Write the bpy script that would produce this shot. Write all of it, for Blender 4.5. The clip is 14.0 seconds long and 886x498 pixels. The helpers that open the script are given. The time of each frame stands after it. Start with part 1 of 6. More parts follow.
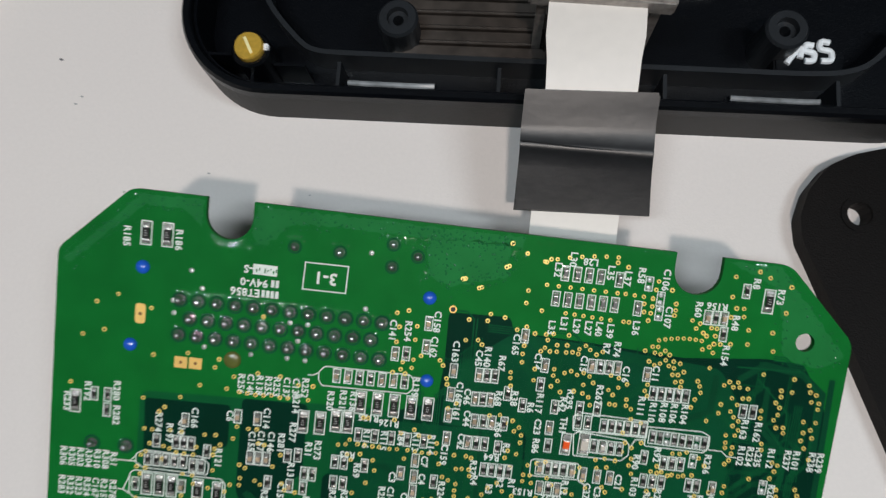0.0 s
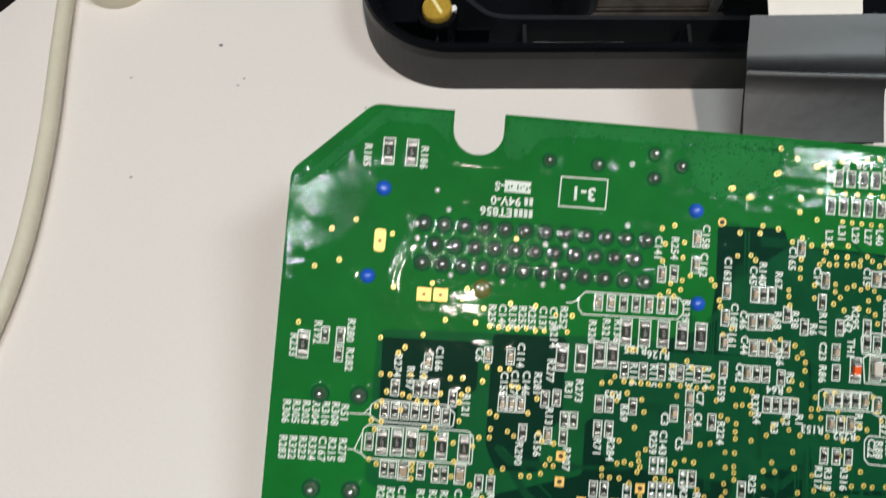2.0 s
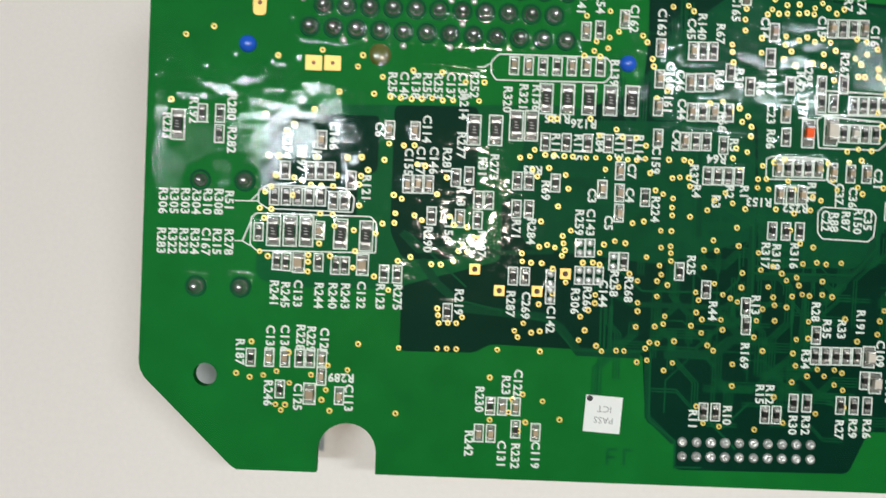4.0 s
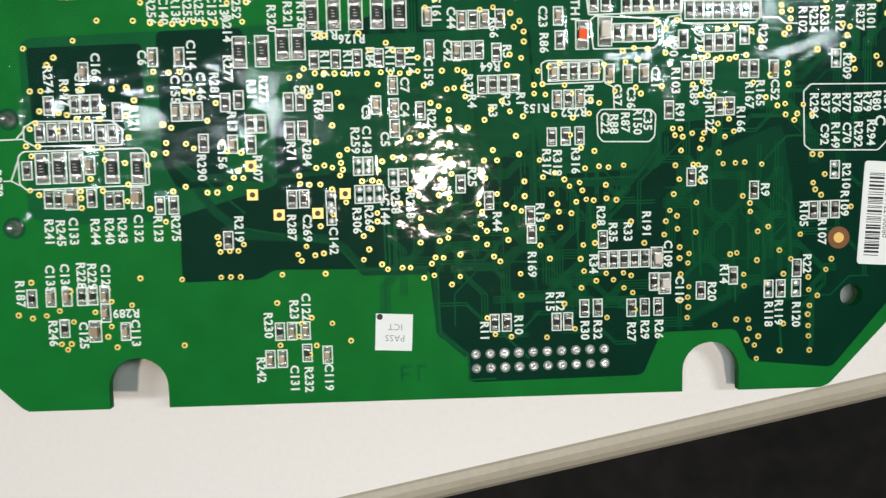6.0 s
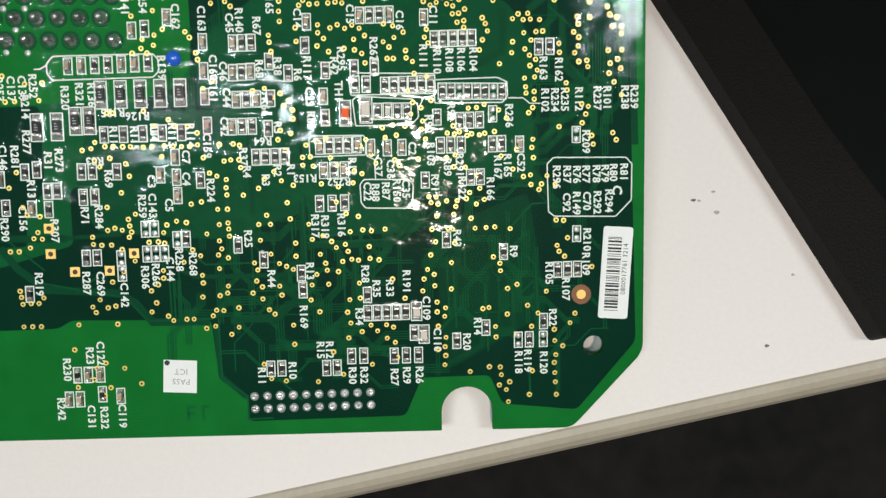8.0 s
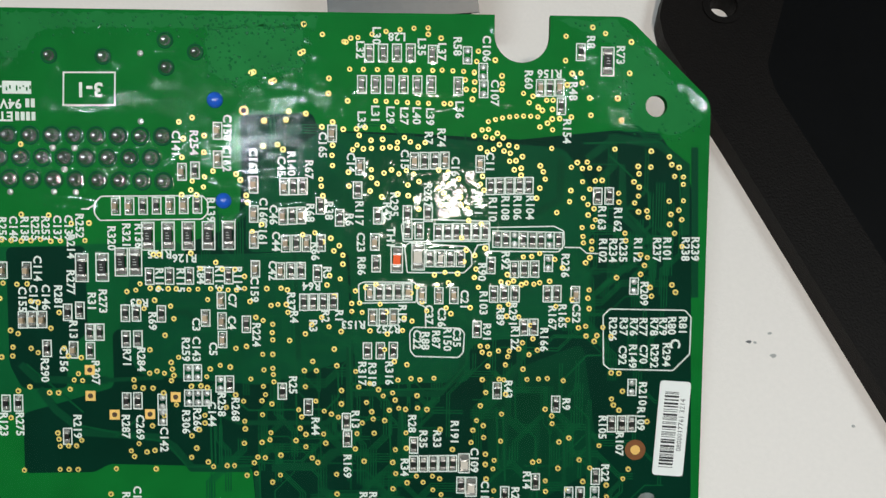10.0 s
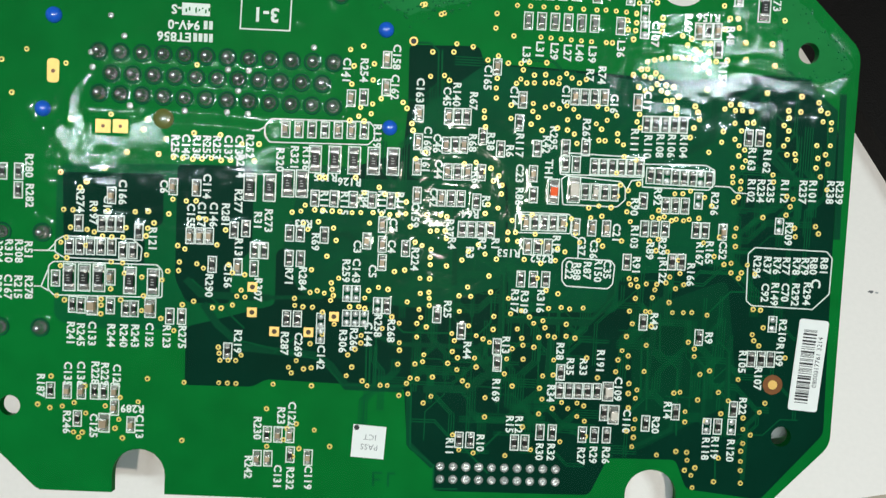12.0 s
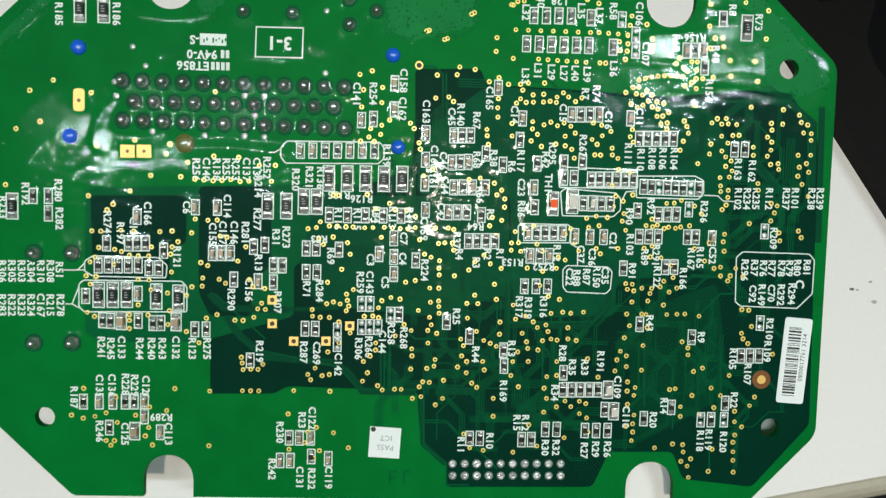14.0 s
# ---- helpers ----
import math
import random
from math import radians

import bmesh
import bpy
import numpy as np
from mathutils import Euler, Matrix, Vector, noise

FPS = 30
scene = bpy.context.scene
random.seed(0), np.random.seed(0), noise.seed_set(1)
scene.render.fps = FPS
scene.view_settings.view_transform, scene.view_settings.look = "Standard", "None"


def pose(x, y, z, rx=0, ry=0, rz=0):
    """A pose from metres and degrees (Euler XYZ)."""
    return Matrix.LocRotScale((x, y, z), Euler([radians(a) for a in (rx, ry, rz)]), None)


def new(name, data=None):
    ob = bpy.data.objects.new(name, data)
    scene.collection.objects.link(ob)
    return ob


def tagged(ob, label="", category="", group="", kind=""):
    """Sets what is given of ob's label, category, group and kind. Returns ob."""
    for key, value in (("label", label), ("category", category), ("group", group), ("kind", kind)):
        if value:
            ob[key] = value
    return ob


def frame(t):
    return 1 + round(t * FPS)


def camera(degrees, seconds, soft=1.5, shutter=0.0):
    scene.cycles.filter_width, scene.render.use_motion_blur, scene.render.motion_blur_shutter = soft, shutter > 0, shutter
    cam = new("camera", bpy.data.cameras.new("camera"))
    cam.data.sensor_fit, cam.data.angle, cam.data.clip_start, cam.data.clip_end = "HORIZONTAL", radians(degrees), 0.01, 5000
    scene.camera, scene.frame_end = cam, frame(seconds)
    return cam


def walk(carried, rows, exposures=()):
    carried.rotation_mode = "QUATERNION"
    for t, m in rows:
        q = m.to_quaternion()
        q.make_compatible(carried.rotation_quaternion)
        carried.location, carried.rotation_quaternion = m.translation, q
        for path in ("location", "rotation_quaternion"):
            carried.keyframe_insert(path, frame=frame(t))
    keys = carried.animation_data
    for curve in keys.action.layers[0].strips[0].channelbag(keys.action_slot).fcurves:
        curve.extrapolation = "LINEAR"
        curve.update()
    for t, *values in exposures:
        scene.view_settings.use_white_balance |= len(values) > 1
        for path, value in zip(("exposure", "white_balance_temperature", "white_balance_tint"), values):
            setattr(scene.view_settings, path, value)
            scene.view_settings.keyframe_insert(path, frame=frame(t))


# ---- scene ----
# A bare circuit board above a white desk, seen from a hand's height; lengths below are in millimetres unless noted.
cam = camera(64.1, 14.0, soft=1.3, shutter=0.4)
PATH = [
    (0.0, 0.01198, 0.01185, 0.19283, 10.608, 3.402, 6.705),
    (0.5, 0.00835, -0.00211, 0.21102, 12.854, 3.582, 6.092),
    (1.0, -0.00998, -0.00952, 0.18798, 14.798, 3.100, 4.538),
    (1.5, -0.03930, -0.01317, 0.17323, 17.285, 2.525, 3.569),
    (2.0, -0.04480, -0.03329, 0.17169, 20.866, 1.989, 4.049),
    (2.2, -0.04689, -0.04050, 0.16921, 20.317, 1.902, 4.402),
    (4.3, -0.02074, -0.05996, 0.14267, 15.376, 2.987, 1.246),
    (4.5, -0.01696, -0.06175, 0.14226, 14.737, 3.158, 0.652),
    (5.0, -0.00360, -0.06082, 0.14339, 14.643, 3.201, -0.251),
    (5.5, 0.00782, -0.06545, 0.14317, 14.270, 3.552, -0.991),
    (6.0, 0.01061, -0.06453, 0.13922, 13.559, 2.889, -1.789),
    (6.5, 0.01962, -0.06148, 0.13659, 12.528, 2.326, -2.780),
    (7.0, 0.03923, -0.06052, 0.13555, 11.555, 2.129, -3.130),
    (7.2, 0.04742, -0.06014, 0.13963, 12.154, 2.357, -2.270),
    (9.3, 0.05829, -0.04259, 0.15872, 13.636, 3.671, -0.539),
    (9.5, 0.05562, -0.03861, 0.15802, 13.903, 4.051, -0.129),
    (10.0, 0.04792, -0.03160, 0.15658, 14.577, 3.390, 0.320),
    (10.5, 0.04200, -0.02812, 0.15360, 13.289, 3.620, 0.766),
    (11.0, 0.02279, -0.03675, 0.15595, 14.147, 3.014, 1.556),
    (11.5, 0.01846, -0.04191, 0.15731, 14.212, 1.992, 1.856),
    (12.0, 0.01697, -0.04693, 0.15937, 14.791, 2.407, 2.311),
    (12.5, 0.01352, -0.05205, 0.16105, 14.893, 2.613, 2.314),
    (13.0, 0.00570, -0.04989, 0.16923, 13.795, 2.632, 0.994),
    (13.5, 0.01065, -0.05016, 0.17126, 14.193, 2.201, 1.004),
    (14.0, 0.01396, -0.04601, 0.16897, 14.324, 2.065, 0.882),
]
EXPOSURES = [(0.0, 0.0, 6700, 14), (0.5, -0.02, 6900, 16), (1.5, 0.26, 7100, 14), (4.5, 0.22, 7000, 11), (7.0, 0.34, 7000, 12), (9.5, 0.12, 6900, 10), (11.5, 0.25, 6700, 6), (12.7, 0.36, 6700, 4), (14.0, 0.26, 6700, 3)]
walk(cam, [(t, pose(x, y, z, rx, ry, rz)) for t, x, y, z, rx, ry, rz in PATH], EXPOSURES)

MM = 0.001
THICK = 1.6
TOP = THICK       # upper face of the board in its own frame
# the board leans: its far edge stands higher than the edge at the front of the desk
BOARD_POSE = pose(0.00050, 0.05681, 0.04559, 17.805, 4.407, -0.000)


def off_board(x, y, z):
    """A place given in the board's own frame, in metres of the room."""
    return BOARD_POSE @ Vector((x * MM, y * MM, z * MM))


# ---- world and lights ----
world = bpy.data.worlds.new("room_air")
scene.world = world
world.use_nodes = True
world.node_tree.nodes["Background"].inputs[0].default_value = (0.55, 0.62, 0.75, 1)
world.node_tree.nodes["Background"].inputs[1].default_value = 0.15


def area_lamp(name, at, watts, colour, size, size_y=0.0, shape="DISK", turn=0.0):
    data = bpy.data.lights.new(name, "AREA")
    data.energy, data.color, data.shape, data.size = watts, colour, shape, size
    if size_y:
        data.size_y = size_y
    ob = new(name, data)
    ob.matrix_world = Matrix.Translation(at) @ BOARD_POSE.to_3x3().to_4x4() @ Matrix.Rotation(radians(turn), 4, "Z")
    return ob


# added fixed lamp far overhead, standing in for a torch carried beside the camera
KEY_AT = off_board(60, -25, 1850)
area_lamp("torch_stand_in_light", KEY_AT, 15.0, (1.0, 0.93, 0.86), 0.10)
# a row of two panels, in line with the desk's front edge
PANEL_TURN = 8.2
TUBES = [off_board(-625, 135, 1850), off_board(900, 395, 1850)]
for tube_at in TUBES:
    area_lamp("panel_light", tube_at, 13.2, (0.74, 0.91, 1.0), 0.68, 0.12, "RECTANGLE", PANEL_TURN)


# ---- materials ----
def material(name, colour, rough=0.5, metal=0.0, scale=300.0, vary=0.15, bump=0.0, bump_scale=0.0, coat=0.0, coat_rough=0.05, spec=0.5, rough_vary=0.0, per_object=0.0, big=0.0):
    """A Principled surface whose colour varies at two scales, with fine relief."""
    m = bpy.data.materials.new(name)
    m.use_nodes = True
    nt = m.node_tree
    b = nt.nodes["Principled BSDF"]
    b.inputs["Roughness"].default_value = rough
    b.inputs["Metallic"].default_value = metal
    b.inputs["Specular IOR Level"].default_value = spec
    co = nt.nodes.new("ShaderNodeTexCoord")
    fine = nt.nodes.new("ShaderNodeTexNoise")
    fine.inputs["Scale"].default_value, fine.inputs["Detail"].default_value = scale, 4
    broad = nt.nodes.new("ShaderNodeTexNoise")
    broad.inputs["Scale"].default_value, broad.inputs["Detail"].default_value = big or scale * 0.12, 2
    nt.links.new(co.outputs["Object"], fine.inputs["Vector"])
    nt.links.new(co.outputs["Object"], broad.inputs["Vector"])
    add = nt.nodes.new("ShaderNodeMath")
    add.operation = "ADD"
    nt.links.new(fine.outputs["Fac"], add.inputs[0])
    nt.links.new(broad.outputs["Fac"], add.inputs[1])
    ramp = nt.nodes.new("ShaderNodeMapRange")
    ramp.inputs["From Min"].default_value, ramp.inputs["From Max"].default_value = 0.6, 1.4
    ramp.inputs["To Min"].default_value, ramp.inputs["To Max"].default_value = 1 - vary, 1 + vary
    nt.links.new(add.outputs[0], ramp.inputs["Value"])
    value = ramp.outputs[0]
    if per_object:
        info = nt.nodes.new("ShaderNodeObjectInfo")
        each = nt.nodes.new("ShaderNodeMapRange")
        each.inputs["To Min"].default_value, each.inputs["To Max"].default_value = 1 - per_object, 1 + per_object
        nt.links.new(info.outputs["Random"], each.inputs["Value"])
        both = nt.nodes.new("ShaderNodeMath")
        both.operation = "MULTIPLY"
        nt.links.new(value, both.inputs[0])
        nt.links.new(each.outputs[0], both.inputs[1])
        value = both.outputs[0]
    mul = nt.nodes.new("ShaderNodeVectorMath")
    mul.operation = "SCALE"
    mul.inputs[0].default_value = colour
    nt.links.new(value, mul.inputs["Scale"])
    nt.links.new(mul.outputs[0], b.inputs["Base Color"])
    if rough_vary:
        rr = nt.nodes.new("ShaderNodeMapRange")
        rr.inputs["From Min"].default_value, rr.inputs["From Max"].default_value = 0.35, 0.65
        rr.inputs["To Min"].default_value, rr.inputs["To Max"].default_value = max(0.02, rough - rough_vary), rough + rough_vary
        nt.links.new(broad.outputs["Fac"], rr.inputs["Value"])
        nt.links.new(rr.outputs[0], b.inputs["Roughness"])
    if bump:
        bn = nt.nodes.new("ShaderNodeTexNoise")
        bn.inputs["Scale"].default_value, bn.inputs["Detail"].default_value = bump_scale or scale, 3
        nt.links.new(co.outputs["Object"], bn.inputs["Vector"])
        bp = nt.nodes.new("ShaderNodeBump")
        bp.inputs["Strength"].default_value, bp.inputs["Distance"].default_value = bump, 0.0005
        nt.links.new(bn.outputs["Fac"], bp.inputs["Height"])
        nt.links.new(bp.outputs[0], b.inputs["Normal"])
    if coat:
        b.inputs["Coat Weight"].default_value, b.inputs["Coat Roughness"].default_value = coat, coat_rough
    return m


def mask_material(name, colour):
    """Satin green solder mask over what lies beneath it; the varnish on it is a film of its own."""
    m = material(name, colour, rough=0.40, scale=160, vary=0.16, spec=0.018, big=18)
    nt = m.node_tree
    b = nt.nodes["Principled BSDF"]
    co = nt.nodes["Texture Coordinate"]
    soft = nt.nodes.new("ShaderNodeBump")
    soft.inputs["Strength"].default_value, soft.inputs["Distance"].default_value = 0.10, 0.0006
    grain = nt.nodes.new("ShaderNodeTexNoise")
    grain.inputs["Scale"].default_value, grain.inputs["Detail"].default_value = 300, 3
    nt.links.new(co.outputs["Object"], grain.inputs["Vector"])
    nt.links.new(grain.outputs["Fac"], soft.inputs["Height"])
    nt.links.new(soft.outputs[0], b.inputs["Normal"])
    return m


def film_material(name, thinnest, thickest, rough=0.055):
    """Clear varnish: lets the board show through and mirrors the lamps, less where it is brushed thin."""
    m = bpy.data.materials.new(name)
    m.use_nodes = True
    nt = m.node_tree
    nt.nodes.remove(nt.nodes["Principled BSDF"])
    clear = nt.nodes.new("ShaderNodeBsdfTransparent")
    gloss = nt.nodes.new("ShaderNodeBsdfGlossy")
    gloss.inputs["Roughness"].default_value = rough
    co = nt.nodes.new("ShaderNodeTexCoord")
    thin = nt.nodes.new("ShaderNodeTexNoise")
    thin.inputs["Scale"].default_value, thin.inputs["Detail"].default_value = 45, 4
    nt.links.new(co.outputs["Object"], thin.inputs["Vector"])
    weight = nt.nodes.new("ShaderNodeMapRange")
    weight.inputs["From Min"].default_value, weight.inputs["From Max"].default_value = 0.44, 0.62
    weight.inputs["To Min"].default_value, weight.inputs["To Max"].default_value = thinnest, thickest
    nt.links.new(thin.outputs["Fac"], weight.inputs["Value"])
    ripple = nt.nodes.new("ShaderNodeTexNoise")
    ripple.inputs["Scale"].default_value, ripple.inputs["Detail"].default_value = 700, 3
    nt.links.new(co.outputs["Object"], ripple.inputs["Vector"])
    bp = nt.nodes.new("ShaderNodeBump")
    bp.inputs["Strength"].default_value, bp.inputs["Distance"].default_value = 0.12, 0.0003
    nt.links.new(ripple.outputs["Fac"], bp.inputs["Height"])
    nt.links.new(bp.outputs[0], gloss.inputs["Normal"])
    fresnel = nt.nodes.new("ShaderNodeFresnel")
    fresnel.inputs["IOR"].default_value = 1.5
    fac = nt.nodes.new("ShaderNodeMath")
    fac.operation = "MULTIPLY"
    nt.links.new(fresnel.outputs[0], fac.inputs[0])
    nt.links.new(weight.outputs[0], fac.inputs[1])
    mix = nt.nodes.new("ShaderNodeMixShader")
    nt.links.new(fac.outputs[0], mix.inputs[0])
    nt.links.new(clear.outputs[0], mix.inputs[1])
    nt.links.new(gloss.outputs[0], mix.inputs[2])
    nt.links.new(mix.outputs[0], nt.nodes["Material Output"].inputs["Surface"])
    return m


M_MASK = mask_material("solder_mask_over_copper", (0.003, 0.146, 0.025))
M_DARK = mask_material("solder_mask_over_laminate", (0.0015, 0.029, 0.016))
M_MID = mask_material("solder_mask_over_inner_copper", (0.002, 0.046, 0.020))
M_TRACE = mask_material("solder_mask_over_track", (0.003, 0.080, 0.028))
M_BAND = mask_material("solder_mask_over_broad_track", (0.003, 0.058, 0.024))
M_FILM = film_material("clear_varnish", 0.05, 0.70)
M_BEAD = material("beaded_varnish", (0.010, 0.15, 0.045), rough=0.12, scale=500, vary=0.1)
M_POOL = film_material("pooled_varnish", 0.30, 0.75, 0.05)
M_PALE = mask_material("varnish_free_mask", (0.012, 0.168, 0.042))
M_SILK = material("white_silkscreen_ink", (0.72, 0.76, 0.70), rough=0.55, scale=900, vary=0.12)
M_GOLD = material("gold_plated_copper", (0.95, 0.70, 0.18), rough=0.32, metal=0.2, scale=700, vary=0.15)
M_PAD = material("flat_gold_pad", (0.88, 0.54, 0.15), rough=0.42, metal=0.3, scale=500, vary=0.1)
M_HOLE = material("dark_drilled_hole", (0.06, 0.028, 0.008), rough=0.6)
M_SOLDER = material("solder", (0.55, 0.55, 0.53), rough=0.3, metal=0.5, scale=900, vary=0.25, bump=0.5, bump_scale=1500, per_object=0.15)
M_TERM = material("tinned_terminal", (0.52, 0.50, 0.47), rough=0.26, metal=0.68, scale=1200, vary=0.25, bump=0.4, bump_scale=2500, per_object=0.15)
M_RES = material("black_resistor_glaze", (0.016, 0.014, 0.013), rough=0.42, spec=0.2, scale=900, vary=0.3, per_object=0.4)
M_CAP = material("tan_ceramic", (0.38, 0.27, 0.165), rough=0.5, scale=900, vary=0.15, per_object=0.25)
M_IND = material("grey_ferrite", (0.10, 0.095, 0.09), rough=0.45, scale=900, vary=0.2, per_object=0.2)
M_BEIGE = material("pale_ceramic", (0.62, 0.55, 0.47), rough=0.5, scale=900)
M_ORANGE = material("orange_glass_body", (0.90, 0.10, 0.015), rough=0.45, spec=0.15, scale=900, vary=0.1)
M_MARK = material("white_marking_ink", (0.34, 0.33, 0.31), rough=0.6, scale=900)
M_PIN = material("dull_tinned_pin", (0.45, 0.46, 0.45), rough=0.22, metal=0.8, scale=900, vary=0.3, bump=0.1, bump_scale=1200, per_object=0.25)
M_COLLAR = mask_material("varnish_collar", (0.006, 0.075, 0.034))
M_BLUE = material("blue_sealing_lacquer", (0.01, 0.11, 0.62), rough=0.25, scale=400, vary=0.2, coat=0.6)
M_OLIVE = material("varnished_ring", (0.12, 0.13, 0.03), rough=0.25, scale=600, coat=0.6)
M_RUST = material("flux_stain", (0.22, 0.07, 0.012), rough=0.4, scale=800, vary=0.3)
M_PAPER = material("white_label_paper", (0.82, 0.82, 0.80), rough=0.6, scale=600, vary=0.03)
M_FAINT = material("faint_grey_print", (0.30, 0.29, 0.30), rough=0.6, scale=700)
M_INK = material("black_print", (0.015, 0.015, 0.016), rough=0.6, scale=700)
M_DESK = material("white_desk_laminate", (0.78, 0.71, 0.675), rough=0.5, scale=900, vary=0.03, bump=0.12, bump_scale=1400, big=6)
M_EDGING = material("beige_edge_band", (0.42, 0.36, 0.28), rough=0.5, scale=700, vary=0.08)
M_CASE = material("black_abs_plastic", (0.0022, 0.0028, 0.0042), rough=0.28, spec=0.3, scale=900, vary=0.25, bump=0.25, bump_scale=2200, big=40)
# grey-black of the screw bosses; on ribs its lighter tone paints edge highlights
M_BOSS = material("boss_plastic_and_lit_rib_edges", (0.012, 0.014, 0.017), rough=0.4, scale=900, vary=0.2)
# lighter brown base stands for panel lamps mirrored in the glossy slats
M_SLAT = material("glossy_slat_painted_reflection", (0.052, 0.042, 0.036), rough=0.33, scale=300, vary=0.5, big=60)
# opaque grey: the shine of the clear film is put into the colour
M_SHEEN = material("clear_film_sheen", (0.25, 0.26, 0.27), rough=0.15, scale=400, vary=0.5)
M_CASE_SIDE = material("matt_black_plastic", (0.042, 0.040, 0.039), rough=0.6, spec=0.3, scale=900, vary=0.2, bump=0.3, bump_scale=2500)
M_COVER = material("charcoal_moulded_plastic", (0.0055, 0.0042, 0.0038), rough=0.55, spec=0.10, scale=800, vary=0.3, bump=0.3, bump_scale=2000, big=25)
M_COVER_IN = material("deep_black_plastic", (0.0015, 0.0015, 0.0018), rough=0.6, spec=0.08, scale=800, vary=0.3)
M_TAPE = material("black_insulating_tape", (0.013, 0.013, 0.0145), rough=0.36, spec=0.5, scale=700, vary=0.25, bump=0.12, bump_scale=300)
M_RIBBON = material("white_ribbon_film", (0.84, 0.77, 0.71), rough=0.45, scale=300, vary=0.04)
M_STEEL = material("grey_bracket_metal", (0.34, 0.31, 0.29), rough=0.42, metal=0.55, scale=700, vary=0.4, bump=0.3, bump_scale=900, big=90)
M_BRASS = material("brass", (0.85, 0.52, 0.08), rough=0.3, metal=0.5, scale=900, vary=0.2)
M_SLOT = material("bright_brass_thread", (1.0, 0.88, 0.45), rough=0.35, metal=0.1, scale=900)
M_WHITE = material("white_paint_marker", (0.80, 0.82, 0.84), rough=0.5, scale=800)
M_CABLE = material("cream_cable_sheath", (0.66, 0.60, 0.48), rough=0.45, scale=500, vary=0.06)
M_GREYBOX = material("light_grey_painted_metal", (0.50, 0.48, 0.46), rough=0.6, scale=900, vary=0.12, bump=0.2, bump_scale=1800)
M_WALL = material("painted_wall", (0.38, 0.38, 0.38), rough=0.8, scale=60, vary=0.04)
M_CEIL = material("ceiling_board", (0.20, 0.21, 0.22), rough=0.9, scale=80, vary=0.05)
M_FLOOR = material("dark_carpet", (0.0085, 0.0065, 0.0058), rough=0.95, scale=38, vary=1.0, big=7)
M_SPECK = material("graphite_smudge", (0.13, 0.125, 0.13), rough=0.7, scale=900)
M_SMUDGE = material("pale_grey_smudge", (0.36, 0.35, 0.34), rough=0.7, scale=900)


# ---- building blocks ----
def mesh_of(name, bm, mat, smooth=False):
    bmesh.ops.recalc_face_normals(bm, faces=bm.faces[:])
    me = bpy.data.meshes.new(name)
    bm.to_mesh(me)
    bm.free()
    for m in (mat if isinstance(mat, (list, tuple)) else [mat]):
        me.materials.append(m)
    if smooth:
        me.polygons.foreach_set("use_smooth", [True] * len(me.polygons))
    return me


def part(name, bm, mat, parent=None, label="", smooth=False):
    """One mesh object, under a thing or a part; the mesh is in world millimetres already scaled to metres."""
    me = bm if isinstance(bm, bpy.types.Mesh) else mesh_of(name, bm, mat, smooth)
    ob = new(name, me)
    if parent is not None and parent.get("framed"):
        ob.parent = parent
    elif parent is not None:
        ob.parent = parent
        up, m = parent, Matrix.Identity(4)
        while up is not None:
            m = up.matrix_basis.inverted() @ m if up.parent is None else (up.matrix_parent_inverse @ up.matrix_basis).inverted() @ m
            up = up.parent
        ob.matrix_parent_inverse = m
    if label:
        tagged(ob, label)
    return ob


def thing(name, x, y, z, label, category, group="", kind=""):
    """An empty at a thing's base (millimetres)."""
    ob = new(name)
    ob.empty_display_size = 0.01
    ob.matrix_basis = Matrix.Translation((x * MM, y * MM, z * MM))
    return tagged(ob, label, category, group, kind)


def v3(x, y, z):
    return Vector((x * MM, y * MM, z * MM))


def add_box(bm, x0, y0, z0, x1, y1, z1, bevel=0.0):
    vs = [bm.verts.new(v3(x, y, z)) for z in (z0, z1) for x, y in ((x0, y0), (x1, y0), (x1, y1), (x0, y1))]
    fs = [bm.faces.new([vs[i] for i in f]) for f in ((3, 2, 1, 0), (4, 5, 6, 7), (0, 1, 5, 4), (1, 2, 6, 5), (2, 3, 7, 6), (3, 0, 4, 7))]
    if bevel:
        es = list({e for f in fs for e in f.edges})
        bmesh.ops.bevel(bm, geom=es, offset=bevel * MM, segments=2, affect="EDGES")


def box(x0, y0, z0, x1, y1, z1, bevel=0.0):
    bm = bmesh.new()
    add_box(bm, x0, y0, z0, x1, y1, z1, bevel)
    return bm


def ring(x, y, r, n=24, start=0.0):
    return [(x + r * math.cos(start + 2 * math.pi * i / n), y + r * math.sin(start + 2 * math.pi * i / n)) for i in range(n)]


def arc(x, y, r, a0, a1, n=10):
    return [(x + r * math.cos(radians(a0 + (a1 - a0) * i / n)), y + r * math.sin(radians(a0 + (a1 - a0) * i / n))) for i in range(n + 1)]


def rounded(points, r, n=6):
    """A closed outline with its corners rounded."""
    out = []
    for i, p in enumerate(points):
        p, a, b = Vector(p), Vector(points[i - 1]), Vector(points[(i + 1) % len(points)])
        ra = min(r, (a - p).length * 0.49, (b - p).length * 0.49)
        s, e = p + (a - p).normalized() * ra, p + (b - p).normalized() * ra
        for k in range(n + 1):
            t = k / n
            q = s * (1 - t) ** 2 + p * 2 * t * (1 - t) + e * t * t
            out.append((q.x, q.y))
    return out


